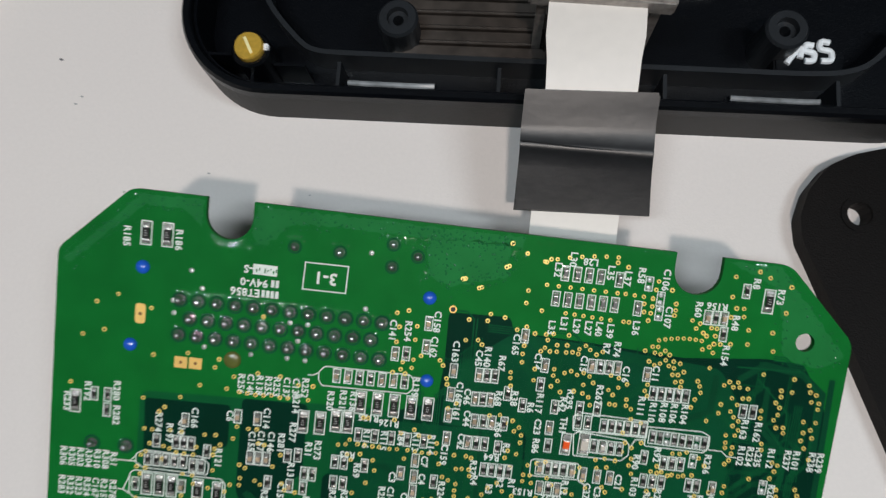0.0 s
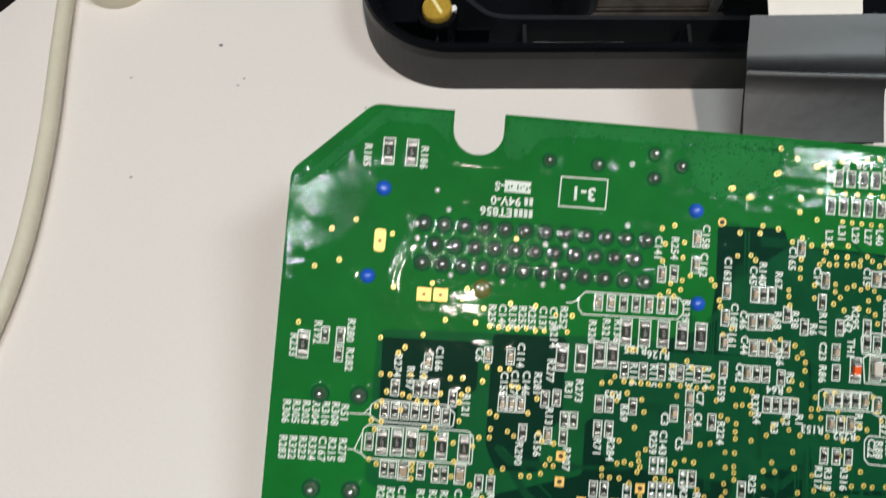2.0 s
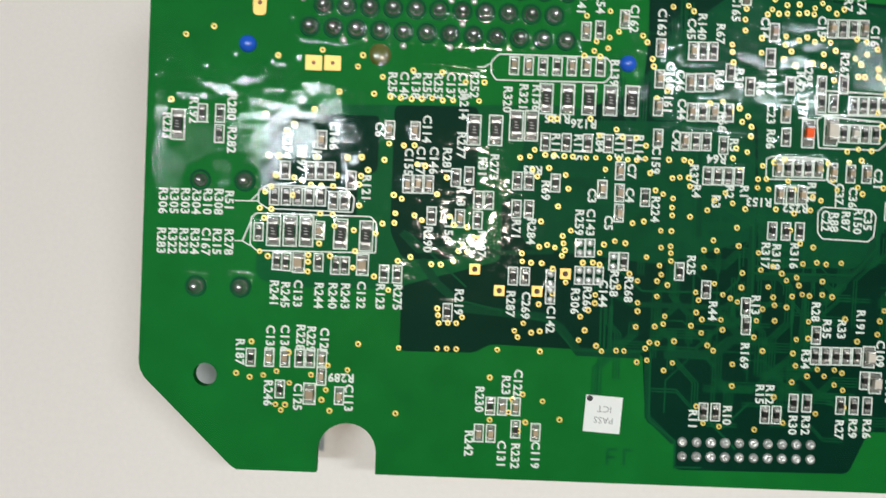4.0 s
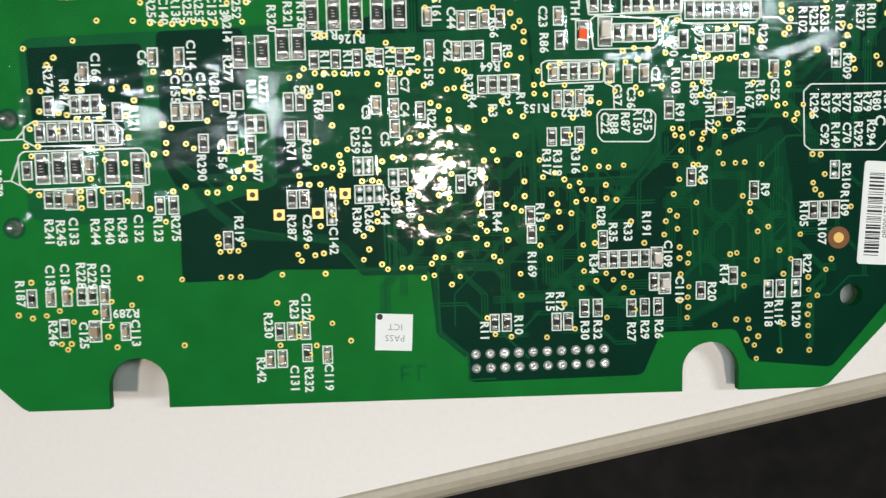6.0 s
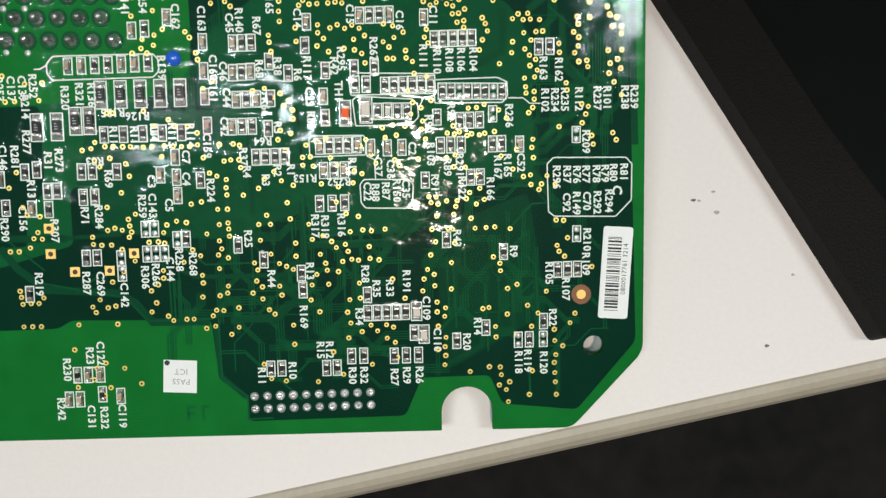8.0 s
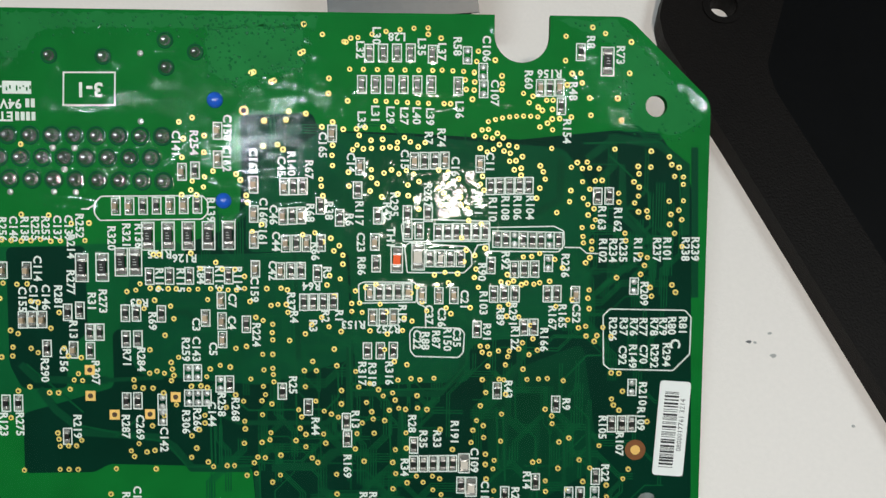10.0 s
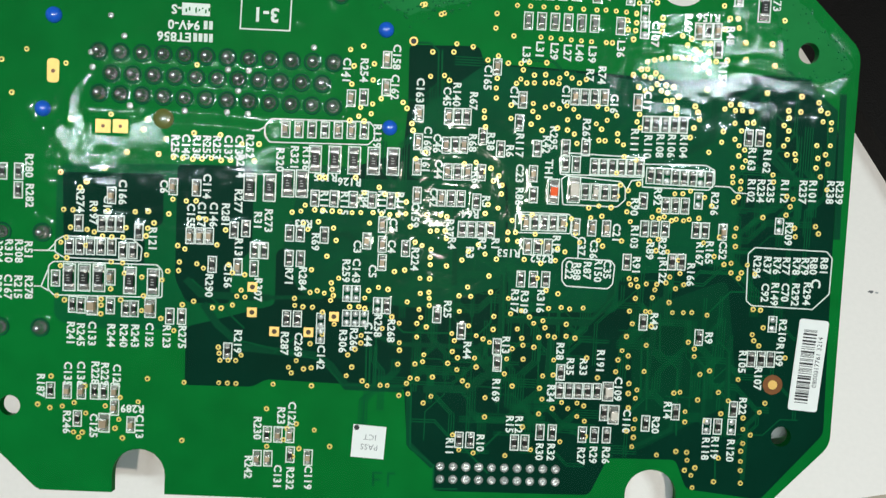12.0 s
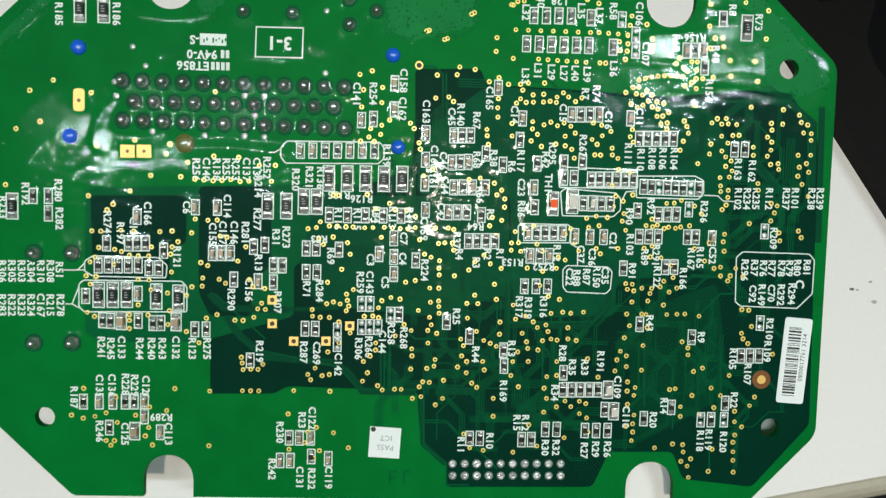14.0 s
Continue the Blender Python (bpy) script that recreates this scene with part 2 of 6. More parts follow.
def slab(outline, z0, z1, holes=(), bm=None):
    """A plate of any outline with holes through it."""
    bm = bm or bmesh.new()
    loops = [[bm.verts.new(v3(x, y, z1)) for x, y in lp] for lp in (outline, *holes)]
    edges = [bm.edges.new((lp[i], lp[(i + 1) % len(lp)])) for lp in loops for i in range(len(lp))]
    made = bmesh.ops.triangle_fill(bm, edges=edges, use_beauty=True, use_dissolve=False, normal=(0, 0, 1))
    top = [f for f in made["geom"] if isinstance(f, bmesh.types.BMFace)]
    low = {v: bm.verts.new((v.co.x, v.co.y, z0 * MM)) for lp in loops for v in lp}
    for f in top:
        bm.faces.new([low[v] for v in reversed(f.verts)])
    for lp in loops:
        for i in range(len(lp)):
            a, b = lp[i], lp[(i + 1) % len(lp)]
            bm.faces.new((a, b, low[b], low[a]))
    return bm


def strip(bm, points, w, z0, z1, closed=False):
    """A line of width w along points, as a low solid bar."""
    n = len(points)
    ps = [Vector(p) for p in points]
    left, right = [], []
    for i, p in enumerate(ps):
        a = ps[i - 1] if (i or closed) else None
        b = ps[(i + 1) % n] if (i < n - 1 or closed) else None
        d1 = (p - a).normalized() if a is not None else (b - p).normalized()
        d2 = (b - p).normalized() if b is not None else d1
        t = (d1 + d2)
        t = t.normalized() if t.length > 1e-6 else d1
        nrm = Vector((-t.y, t.x)) * (w / 2) / max(0.4, t.dot(d1))
        left.append(p + nrm)
        right.append(p - nrm)
    q = [[bm.verts.new(v3(s.x, s.y, z)) for s in side] for side in (left, right) for z in (z0, z1)]
    l0, l1, r0, r1 = q
    for i in range(n if closed else n - 1):
        j = (i + 1) % n
        bm.faces.new((l1[i], r1[i], r1[j], l1[j]))
        bm.faces.new((l0[i], l1[i], l1[j], l0[j]))
        bm.faces.new((r1[i], r0[i], r0[j], r1[j]))
    if not closed:
        bm.faces.new((l0[0], r0[0], r1[0], l1[0]))
        bm.faces.new((l0[-1], l1[-1], r1[-1], r0[-1]))


def lathe(profile, x=0.0, y=0.0, n=20, bm=None):
    """A turned solid from (radius, height) pairs, bottom to top."""
    bm = bm or bmesh.new()
    rows = []
    for r, z in profile:
        if r < 1e-6:
            rows.append([bm.verts.new(v3(x, y, z))])
        else:
            rows.append([bm.verts.new(v3(px, py, z)) for px, py in ring(x, y, r, n)])
    for a, b in zip(rows, rows[1:]):
        for i in range(n):
            j = (i + 1) % n
            if len(a) == 1 and len(b) == 1:
                continue
            if len(a) == 1:
                bm.faces.new((a[0], b[j], b[i]))
            elif len(b) == 1:
                bm.faces.new((a[i], a[j], b[0]))
            else:
                bm.faces.new((a[i], a[j], b[j], b[i]))
    return bm


def tube(points, r, n=10, bm=None):
    """A round cord along 3D points (mm)."""
    bm = bm or bmesh.new()
    ps = [Vector(p) for p in points]
    rows = []
    for i, p in enumerate(ps):
        d = (ps[min(i + 1, len(ps) - 1)] - ps[max(i - 1, 0)]).normalized()
        s = d.cross(Vector((0, 0, 1)))
        s = s.normalized() if s.length > 1e-4 else Vector((1, 0, 0))
        u = s.cross(d)
        rows.append([bm.verts.new((p + (s * math.cos(2 * math.pi * k / n) + u * math.sin(2 * math.pi * k / n)) * r) * MM) for k in range(n)])
    for a, b in zip(rows, rows[1:]):
        for k in range(n):
            bm.faces.new((a[k], a[(k + 1) % n], b[(k + 1) % n], b[k]))
    bm.faces.new(rows[0][::-1])
    bm.faces.new(rows[-1])
    return bm


def smooth_line(points, steps=8):
    """A Catmull-Rom line through points of any dimension."""
    ps = [Vector(p) for p in points]
    out = []
    for i in range(len(ps) - 1):
        a, b, c, d = ps[max(i - 1, 0)], ps[i], ps[i + 1], ps[min(i + 2, len(ps) - 1)]
        for k in range(steps):
            t = k / steps
            out.append(0.5 * ((2 * b) + (c - a) * t + (2 * a - 5 * b + 4 * c - d) * t * t + (3 * b - a - 3 * c + d) * t ** 3))
    out.append(ps[-1])
    return out


TEXTS = {}


def text_mesh(words, height, bold=0.03, mat=None):
    """Flat lettering, centred, with the given height of capitals in mm; built once for each wording."""
    key = (words, height, bold, mat)
    if key not in TEXTS:
        cu = bpy.data.curves.new("lettering", "FONT")
        cu.body, cu.size, cu.align_x, cu.align_y = words, 1.0, "CENTER", "CENTER"
        cu.offset, cu.resolution_u, cu.space_character = bold, 2, 1.05
        ob = bpy.data.objects.new("lettering", cu)
        scene.collection.objects.link(ob)
        bpy.context.view_layer.update()
        me = bpy.data.meshes.new_from_object(ob.evaluated_get(bpy.context.evaluated_depsgraph_get()))
        bpy.data.objects.remove(ob)
        s = height / 0.70 * MM
        me.transform(Matrix.Diagonal((s, s, 1, 1)))
        me.materials.clear()
        me.materials.append(mat or M_SILK)
        TEXTS[key] = me
    return TEXTS[key]


def place(ob, x, y, z, turn=0.0):
    ob.matrix_basis = Matrix.Translation(v3(x, y, z)) @ Matrix.Rotation(radians(turn), 4, "Z")
    return ob


# ---- room ----
def build_room():
    x0, x1, y0, y1, z0, z1 = -2200, 2400, -2300, 2300, -740, 1950
    for name, b, m, lab in (
        ("floor", (x0, y0, z0 - 60, x1, y1, z0), M_FLOOR, "dark charcoal carpet floor below the desk"),
        ("ceiling", (x0, y0, z1, x1, y1, z1 + 60), M_CEIL, "plain pale grey ceiling over the room"),
        ("wall_north", (x0, y1, z0 - 60, x1, y1 + 80, z1 + 60), M_WALL, "plain pale painted room wall"),
        ("wall_south", (x0, y0 - 80, z0 - 60, x1, y0, z1 + 60), M_WALL, "plain pale painted room wall"),
        ("wall_east", (x1, y0 - 80, z0 - 60, x1 + 80, y1 + 80, z1 + 60), M_WALL, "plain pale painted room wall"),
        ("wall_west", (x0 - 80, y0 - 80, z0 - 60, x0, y1 + 80, z1 + 60), M_WALL, "plain pale painted room wall"),
    ):
        tagged(part(name, box(*b), m), lab, name.split("_")[0], kind="structure")
    # unseen body for the added overhead lamp that replaces the torch
    spot = thing("torch_stand_in_lamp", KEY_AT.x * 1000, KEY_AT.y * 1000, 1920, "small round overhead lamp added in place of a hand-held torch", "lamp")
    x, y, z = KEY_AT * 1000
    part("housing", lathe([(60, z + 4), (60, 1949), (34, 1949), (34, z + 4), (60, z + 4)], x, y, 32), M_WHITE, spot)
    for at in TUBES:
        x, y, z = at * 1000
        panel = thing("ceiling_panel_light", x, y, z + 20, "long white ceiling light panel on a rod", "lamp", "ceiling panel lights")
        ca, sa = math.cos(radians(PANEL_TURN)), math.sin(radians(PANEL_TURN))
        part("housing", slab([(x + u * ca - v * sa, y + u * sa + v * ca) for u, v in ((-345, -60), (345, -60), (345, 60), (-345, 60))], z + 60, z + 90), M_WHITE, panel)
        part("rod", box(x - 10, y - 10, z + 88, x + 10, y + 10, 1950), M_WHITE, panel)


build_room()


# ---- desk ----
def build_desk():
    a = radians(10.75)
    ca, sa = math.cos(a), math.sin(a)

    def at(u, v):
        # u along the front edge, v back from it
        return (60 + u * ca - v * sa, -63.4 + u * sa + v * ca)

    desk = thing("desk", 0, 200, -740, "white laminate desk with a beige rounded edge band", "desk")
    part("desk_top", slab([at(-800, 0), at(800, 0), at(800, 780), at(-800, 780)], -24, 0), M_DESK, desk)
    # rounded front band in a beige tone, with a fine groove where it meets the top
    bm = bmesh.new()
    prof = [(0.25, -24), (0.25, -0.25), (-0.5, 0.0), (-1.8, -0.2), (-3.0, -0.9), (-4.0, -2.2), (-4.6, -4.2), (-4.8, -8.0), (-4.8, -20.0), (-3.8, -24)]
    ends = [[bm.verts.new(v3(*at(u, v), z)) for v, z in prof] for u in (-800, 800)]
    for i in range(len(prof) - 1):
        bm.faces.new((ends[0][i], ends[0][i + 1], ends[1][i + 1], ends[1][i]))
    bm.faces.new(ends[0])
    bm.faces.new(ends[1][::-1])
    part("edge_band", bm, M_EDGING, desk, "beige plastic edge band", smooth=False)
    # bracket hung below the front edge
    part("bracket", box(-46, -60, -190, -7.5, -52, -24.2, 0.8), M_GREYBOX, desk, "light grey metal bracket")
    part("bracket_arm", box(-17, -112, -190, -7.5, -59.5, -172, 0.8), M_GREYBOX, desk)
    part("bracket_arm", box(-46, -112, -190, -31, -59.5, -173, 0.8), M_GREYBOX, desk)
    for u, v in ((-740, 60), (740, 60), (-740, 720), (740, 720)):
        x, y = at(u, v)
        part("leg", box(x - 25, y - 25, -740, x + 25, y + 25, -24, 3), M_STEEL, desk)


build_desk()


def smudges():
    n = 0
    for x, y, r, dark in ((-125.6, 92.2, 0.8, 1), (-118.0, 78.6, 0.6, 0), (-116.6, 81.0, 0.6, 0), (-142.7, 47.8, 0.7, 0), (-73.7, 61.4, 0.5, 0), (-43.3, 57.9, 0.4, 0),
                          (104.7, -12.2, 0.8, 1), (106.0, -12.4, 0.5, 0), (109.5, -15.2, 0.9, 0), (109.3, -10.4, 0.6, 0), (124.2, -29.8, 0.5, 0), (116.8, -44.9, 0.7, 1), (-149.9, 79.7, 0.6, 0)):
        r *= 0.7
        pts = [(x + r * (0.6 + 0.6 * random.random()) * math.cos(k * math.pi / 5) * 1.2, y + r * (0.6 + 0.6 * random.random()) * math.sin(k * math.pi / 5) * 0.8) for k in range(10)]
        ob = part("desk_smudge", slab(pts, 0.0, 0.03), M_SPECK if dark else M_SMUDGE)
        tagged(ob, "small dark graphite mark on the white desk" if dark else "faint grey smudge on the white desk", "mark", "marks on the desk")
        n += 1


smudges()

# ---- circuit board ----
X0, X1, Y0, Y1 = -84.6, 91.2, -122.9, -12.9
NL, NR, NW = -47.4, 55.3, 5.2


def board_outline(d=0.0):
    """The board's edge, moved inwards by d: four cut corners and four slots with round ends."""
    w = NW + d
    p = []
    p += [(-67.0 + 0.4 * d, Y0 + d), (NL - w, Y0 + d)] + arc(NL, -119.1, w, 180, 0, 14) + [(NL + w, Y0 + d)]
    p += [(NR - w, Y0 + d)] + arc(NR, -119.1, w, 180, 0, 14) + [(NR + w, Y0 + d)]
    p += arc(75.0, Y0 + 4, 4 - d * 0.6, -90, -48, 4) + arc(X1 - 5, -105.5, 5 - d, -42, 0, 4)
    p += arc(X1 - 5, -30.5, 5 - d, 0, 42, 4) + arc(73.0, Y1 - 5, 5 - d, 48, 90, 4)
    p += [(NR + w, Y1 - d)] + arc(NR, -16.5, w, 0, -180, 14) + [(NR - w, Y1 - d)]
    p += [(NL + w, Y1 - d)] + arc(NL, -16.5, w, 0, -180, 14) + [(NL - w, Y1 - d)]
    p += arc(-67.5, Y1 - 4, 4 - d * 0.6, 90, 136, 4) + arc(X0 + 4, -29.5, 4 - d * 0.6, 136, 180, 4)
    p += arc(X0 + 5, -104.0, 5 - d * 0.6, 180, 226, 4) + arc(-66.0, Y0 + 3, 3 - d * 0.6, 226, 270, 4)[:-1]
    return p


HOLES = [ring(-72.9, -106.2, 2.05, 28), ring(81.1, -106.0, 2.05, 28), ring(80.9, -29.4, 2.05, 28)]
board = thing("circuit_board", 0, 0, 0, "large green printed circuit board, solder side up, glossy with varnish", "circuit board")
board.matrix_basis = BOARD_POSE
board["framed"] = 1
part("substrate", slab(board_outline(), TOP - THICK, TOP, HOLES), M_MASK, board)


def zone(name, outline, mat, h=0.03, holes=()):
    return part(name, slab(outline, TOP - 0.02, TOP + h, holes), mat, board)


# areas without outer copper show darker through the mask
zone("clearance_area", rounded([(-38.89, -89.04), (-38.81, -100.66), (-25.40, -100.42), (-22.82, -98.80), (4.55, -99.27), (5.69, -111.47), (10.95, -114.22), (11.35, -120.02), (42.82, -119.61), (46.18, -111.85), (59.97, -111.64), (62.48, -117.59), (77.74, -119.14), (89.68, -105.20), (87.98, -44.18), (81.56, -34.35), (73.09, -34.04), (55.17, -36.02), (33.72, -35.09), (17.21, -34.70), (16.17, -31.51), (2.52, -31.97), (2.82, -43.85), (2.21, -52.61), (-8.01, -56.40), (-7.80, -66.97), (-21.76, -73.22), (-21.61, -83.90)], 1.2), M_DARK, 0.03, [HOLES[1]])
M_HALF = mask_material("solder_mask_over_hatched_copper", (0.003, 0.096, 0.029))
zone("hatched_copper_area", rounded([(-64.54, -58.22), (-8.02, -55.82), (-7.75, -69.33), (-19.99, -74.36), (-20.44, -83.88), (-38.89, -89.99), (-42.62, -89.83), (-55.99, -90.11), (-64.66, -89.10)], 2.5), M_HALF, 0.012)
zone("clearance_area", rounded([(-63.41, -59.81), (-43.94, -59.27), (-43.89, -69.07), (-47.35, -70.32), (-47.32, -77.37), (-62.89, -77.15)], 1.0), M_DARK)
zone("clearance_area", rounded([(-41.42, -57.34), (-26.63, -56.93), (-26.43, -73.34), (-30.48, -76.98), (-30.40, -84.10), (-38.93, -84.28), (-41.28, -79.59)], 1.2), M_DARK)
M_FINE = mask_material("solder_mask_over_fine_tracks", (0.0025, 0.068, 0.027))
zone("fine_track_area", rounded([(-17.31, -58.65), (22.54, -57.55), (23.82, -78.11), (6.77, -83.29), (-16.94, -81.42), (-20.59, -73.20)], 2.0), M_FINE, 0.05)
zone("fine_track_area", rounded([(3.68, -45.57), (17.45, -34.93), (33.74, -35.55), (63.64, -37.51), (68.83, -44.76), (68.99, -71.02), (46.10, -75.19), (46.41, -82.43), (24.46, -82.90), (23.01, -57.30), (3.52, -57.84)], 2.0), M_FINE, 0.05)
zone("inner_copper_area", rounded([(48.83, -82.37), (67.96, -74.67), (71.69, -99.05), (51.29, -110.53)], 2.0), M_MID, 0.05)
def ragged(points, size=0.5, step=1.0):
    """An outline broken up as a brush leaves it."""
    out = []
    for i, p in enumerate(points):
        a, b = Vector(p), Vector(points[(i + 1) % len(points)])
        n = max(1, int((b - a).length / step))
        for k in range(n):
            q = a.lerp(b, k / n)
            w = Vector((noise.noise((q.x * 0.9, q.y * 0.9, 1.0)), noise.noise((q.x * 0.9, q.y * 0.9, 7.0)))) * size
            out.append((q.x + w.x, q.y + w.y))
    return out


BARE = [
    ragged([(-3.93, -16.01), (14.16, -15.34), (14.48, -22.58), (2.51, -26.55), (-2.94, -24.68)], 1.2),
    ragged([(NL + 5.8, -13.6), (17.0, -13.6), (17.0, -15.8), (-30.0, -16.4), (-35.0, -17.5), (-38.0, -21.0), (-41.0, -22.6), (-42.0, -20.0)], 0.9),
    ragged([(-66.5, -13.7), (NL - 5.8, -13.7), (NL - 5.9, -20.0), (-55.5, -17.5), (-58.0, -16.2), (-66.0, -16.2), (-82.0, -31.0), (-83.6, -30.2)], 0.7),
    ragged([(61.5, -13.6), (73.0, -13.6), (90.0, -31.5), (87.0, -34.0), (84.5, -35.0), (76.5, -33.0), (75.0, -25.0), (72.0, -18.0)], 0.8),
]
for k, bare in enumerate(BARE):
    zone("bare_mask_area", bare, M_PALE, 0.02, [HOLES[2]] if k == 3 else ())


def tracks():
    """Copper tracks under the mask: runs with bends of 45 degrees."""
    bm = bmesh.new()
    z = TOP + 0.09
    for pts in (
        [(8.96, -32.67), (9.59, -55.91), (12.26, -58.42), (13.24, -92.80)], [(2.51, -31.51), (6.59, -31.37), (8.26, -32.92), (8.79, -52.42)],
        [(-10.13, -68.21), (-1.90, -68.00), (-1.65, -78.69), (-7.44, -84.79)], [(-0.53, -76.28), (-0.33, -84.64), (3.91, -88.16), (18.85, -87.85), (21.18, -85.38), (21.02, -80.57)],
        [(-1.44, -88.27), (-1.19, -99.14)], [(-2.60, -89.49), (-2.39, -99.16)], [(-3.29, -90.71), (-3.10, -99.17)],
        [(-28.57, -91.22), (-12.00, -94.50), (-7.75, -99.25), (4.78, -99.03)], [(-38.03, -79.52), (-27.42, -88.80)], [(35.53, -82.66), (23.50, -82.92)],
        [(45.40, -72.80), (45.65, -78.81), (41.61, -83.74), (23.54, -84.13)], [(36.66, -80.83), (42.70, -80.69)], [(54.91, -82.24), (55.25, -89.54), (59.09, -93.13), (59.73, -106.68)],
        [(66.75, -86.86), (69.33, -89.25), (70.22, -106.51)], [(52.70, -87.15), (53.36, -101.84)], [(51.48, -87.18), (52.02, -99.40)], [(64.06, -82.04), (68.70, -77.08), (71.76, -77.01)],
        [(61.36, -89.41), (64.57, -92.41), (64.91, -99.17)], [(72.93, -99.03), (67.62, -104.07), (68.23, -115.89)], [(33.29, -87.55), (33.56, -94.84)], [(30.84, -86.39), (31.27, -98.55)],
        [(5.98, -99.01), (6.29, -111.22), (11.21, -114.84), (11.34, -119.53), (16.19, -119.46)], [(15.90, -109.84), (22.15, -115.91)], [(24.30, -107.25), (19.61, -112.25)],
        [(67.20, -36.57), (81.66, -36.11), (85.54, -40.11), (86.36, -53.76)], [(72.14, -38.77), (79.78, -45.62), (80.06, -50.36)], [(-12.32, -76.55), (-7.68, -72.88), (1.76, -72.65)],
        [(-17.72, -69.58), (-12.53, -64.74), (3.91, -64.31)], [(17.18, -72.28), (23.26, -75.72), (23.82, -92.59)], [(-21.47, -93.48), (-16.81, -89.78)],
    ):
        strip(bm, pts, 0.35, z - 0.1, z)
    rnd = random.Random(5)
    for _ in range(260):
        x0, y0 = rnd.uniform(-5, 86), rnd.uniform(-112, -34)
        a0 = rnd.choice((0, 90, 180, 270, 90, 270))
        legs = [rnd.uniform(1.5, 9) for _ in range(3)]
        turns = (rnd.choice((-45, 45)), 0)
        turns = (turns[0], -turns[0])
        for lane in range(rnd.choice((1, 2, 3, 4))):
            x, y, a = x0 + lane * 0.5 * abs(math.sin(radians(a0))), y0 + lane * 0.5 * abs(math.cos(radians(a0))), a0
            pts = [(x, y)]
            for leg, d in enumerate(legs):
                x, y = x + d * math.cos(radians(a)), y + d * math.sin(radians(a))
                pts.append((x, y))
                a += turns[leg] if leg < 2 else 0
            if all(-6 < px < 87.5 and -114 < py < -33 and (px - 81.1) ** 2 + (py + 106) ** 2 > 12 for px, py in pts):
                strip(bm, pts, 0.22, z - 0.1, z - 0.02 - 0.02 * rnd.random())
    ob = part("copper_layer", bm, M_TRACE, board)
    tagged(ob, kind="stuff")
    broad = bmesh.new()
    for k, (pts, w) in enumerate((
        ([(-35.66, -84.21), (-32.70, -88.32), (-27.38, -92.63), (-13.20, -93.56), (-10.20, -95.43), (-6.91, -99.48), (4.20, -99.52)], 1.5),
        ([(8.39, -99.45), (17.99, -98.79), (23.25, -93.82), (23.26, -75.72)], 1.4), ([(-1.42, -88.99), (2.19, -90.60), (18.94, -90.51), (21.25, -87.80)], 0.9),
        ([(-39.19, -79.55), (-36.26, -82.44), (-27.49, -82.60), (-22.80, -82.50)], 1.4), ([(-22.80, -82.50), (-12.22, -81.91)], 0.8), ([(-17.14, -69.57), (-7.75, -69.33), (-5.35, -71.64)], 1.0),
        ([(5.43, -100.84), (6.03, -110.61), (10.98, -115.09)], 1.0), ([(24.16, -84.72), (40.44, -84.73), (44.52, -80.65), (45.40, -72.80)], 1.2), ([(22.24, -81.15), (30.62, -80.36), (33.72, -82.70)], 0.9),
        ([(55.62, -71.35), (55.72, -78.59), (53.69, -82.27), (53.00, -99.38)], 1.0), ([(69.20, -86.81), (69.85, -106.51)], 1.1), ([(60.69, -88.21), (64.76, -93.64), (64.79, -104.12)], 0.9),
        ([(67.95, -39.49), (73.16, -35.44), (81.70, -36.70), (86.79, -40.67), (87.09, -53.74)], 1.5), ([(74.65, -40.45), (75.20, -50.50), (79.04, -53.96)], 1.2), ([(88.39, -37.07), (89.28, -65.69)], 1.3),
        ([(55.88, -51.06), (62.93, -47.30), (63.12, -39.05)], 1.3), ([(33.29, -87.55), (32.98, -95.46)], 1.2), ([(36.27, -86.28), (35.94, -93.58)], 1.0), ([(12.59, -57.59), (13.55, -78.34)], 1.0),
        ([(51.23, -109.29), (58.44, -105.46), (59.64, -91.90)], 0.9), ([(73.78, -115.18), (73.81, -103.97), (76.74, -100.82)], 1.0),
    )):
        strip(broad, pts, w, z - 0.1, z - 0.013 + 0.0005 * k)
    tagged(part("broad_copper_track", broad, M_BAND, board), kind="stuff")


tracks()

# chip parts: kind -> body width, length, height, body material, outline width, outline length
CHIPS = {
    "R": ("chip_resistor", 0.82, 1.65, 0.45, M_RES, 1.58, 3.10),
    "C": ("chip_capacitor", 0.86, 1.65, 0.80, M_CAP, 1.58, 3.10),
    "P": ("chip_capacitor", 0.90, 1.70, 0.80, M_BEIGE, 1.66, 3.20),
    "L": ("chip_inductor", 0.86, 1.65, 0.80, M_IND, 1.65, 3.25),
    "M": ("chip_resistor", 1.45, 3.30, 0.55, M_RES, 2.30, 5.25),
    "B": ("chip_capacitor", 1.35, 2.10, 1.10, M_CAP, 2.05, 3.70),
    "D": ("chip_capacitor", 1.35, 2.10, 1.10, M_BEIGE, 2.05, 3.70),
    "T": ("thermistor", 1.35, 2.60, 0.90, M_ORANGE, 2.15, 4.90),
    "W": ("chip_capacitor", 1.60, 3.10, 1.20, M_BEIGE, 2.35, 5.00),
}
SHARED = {}
OUTLINES = bmesh.new()


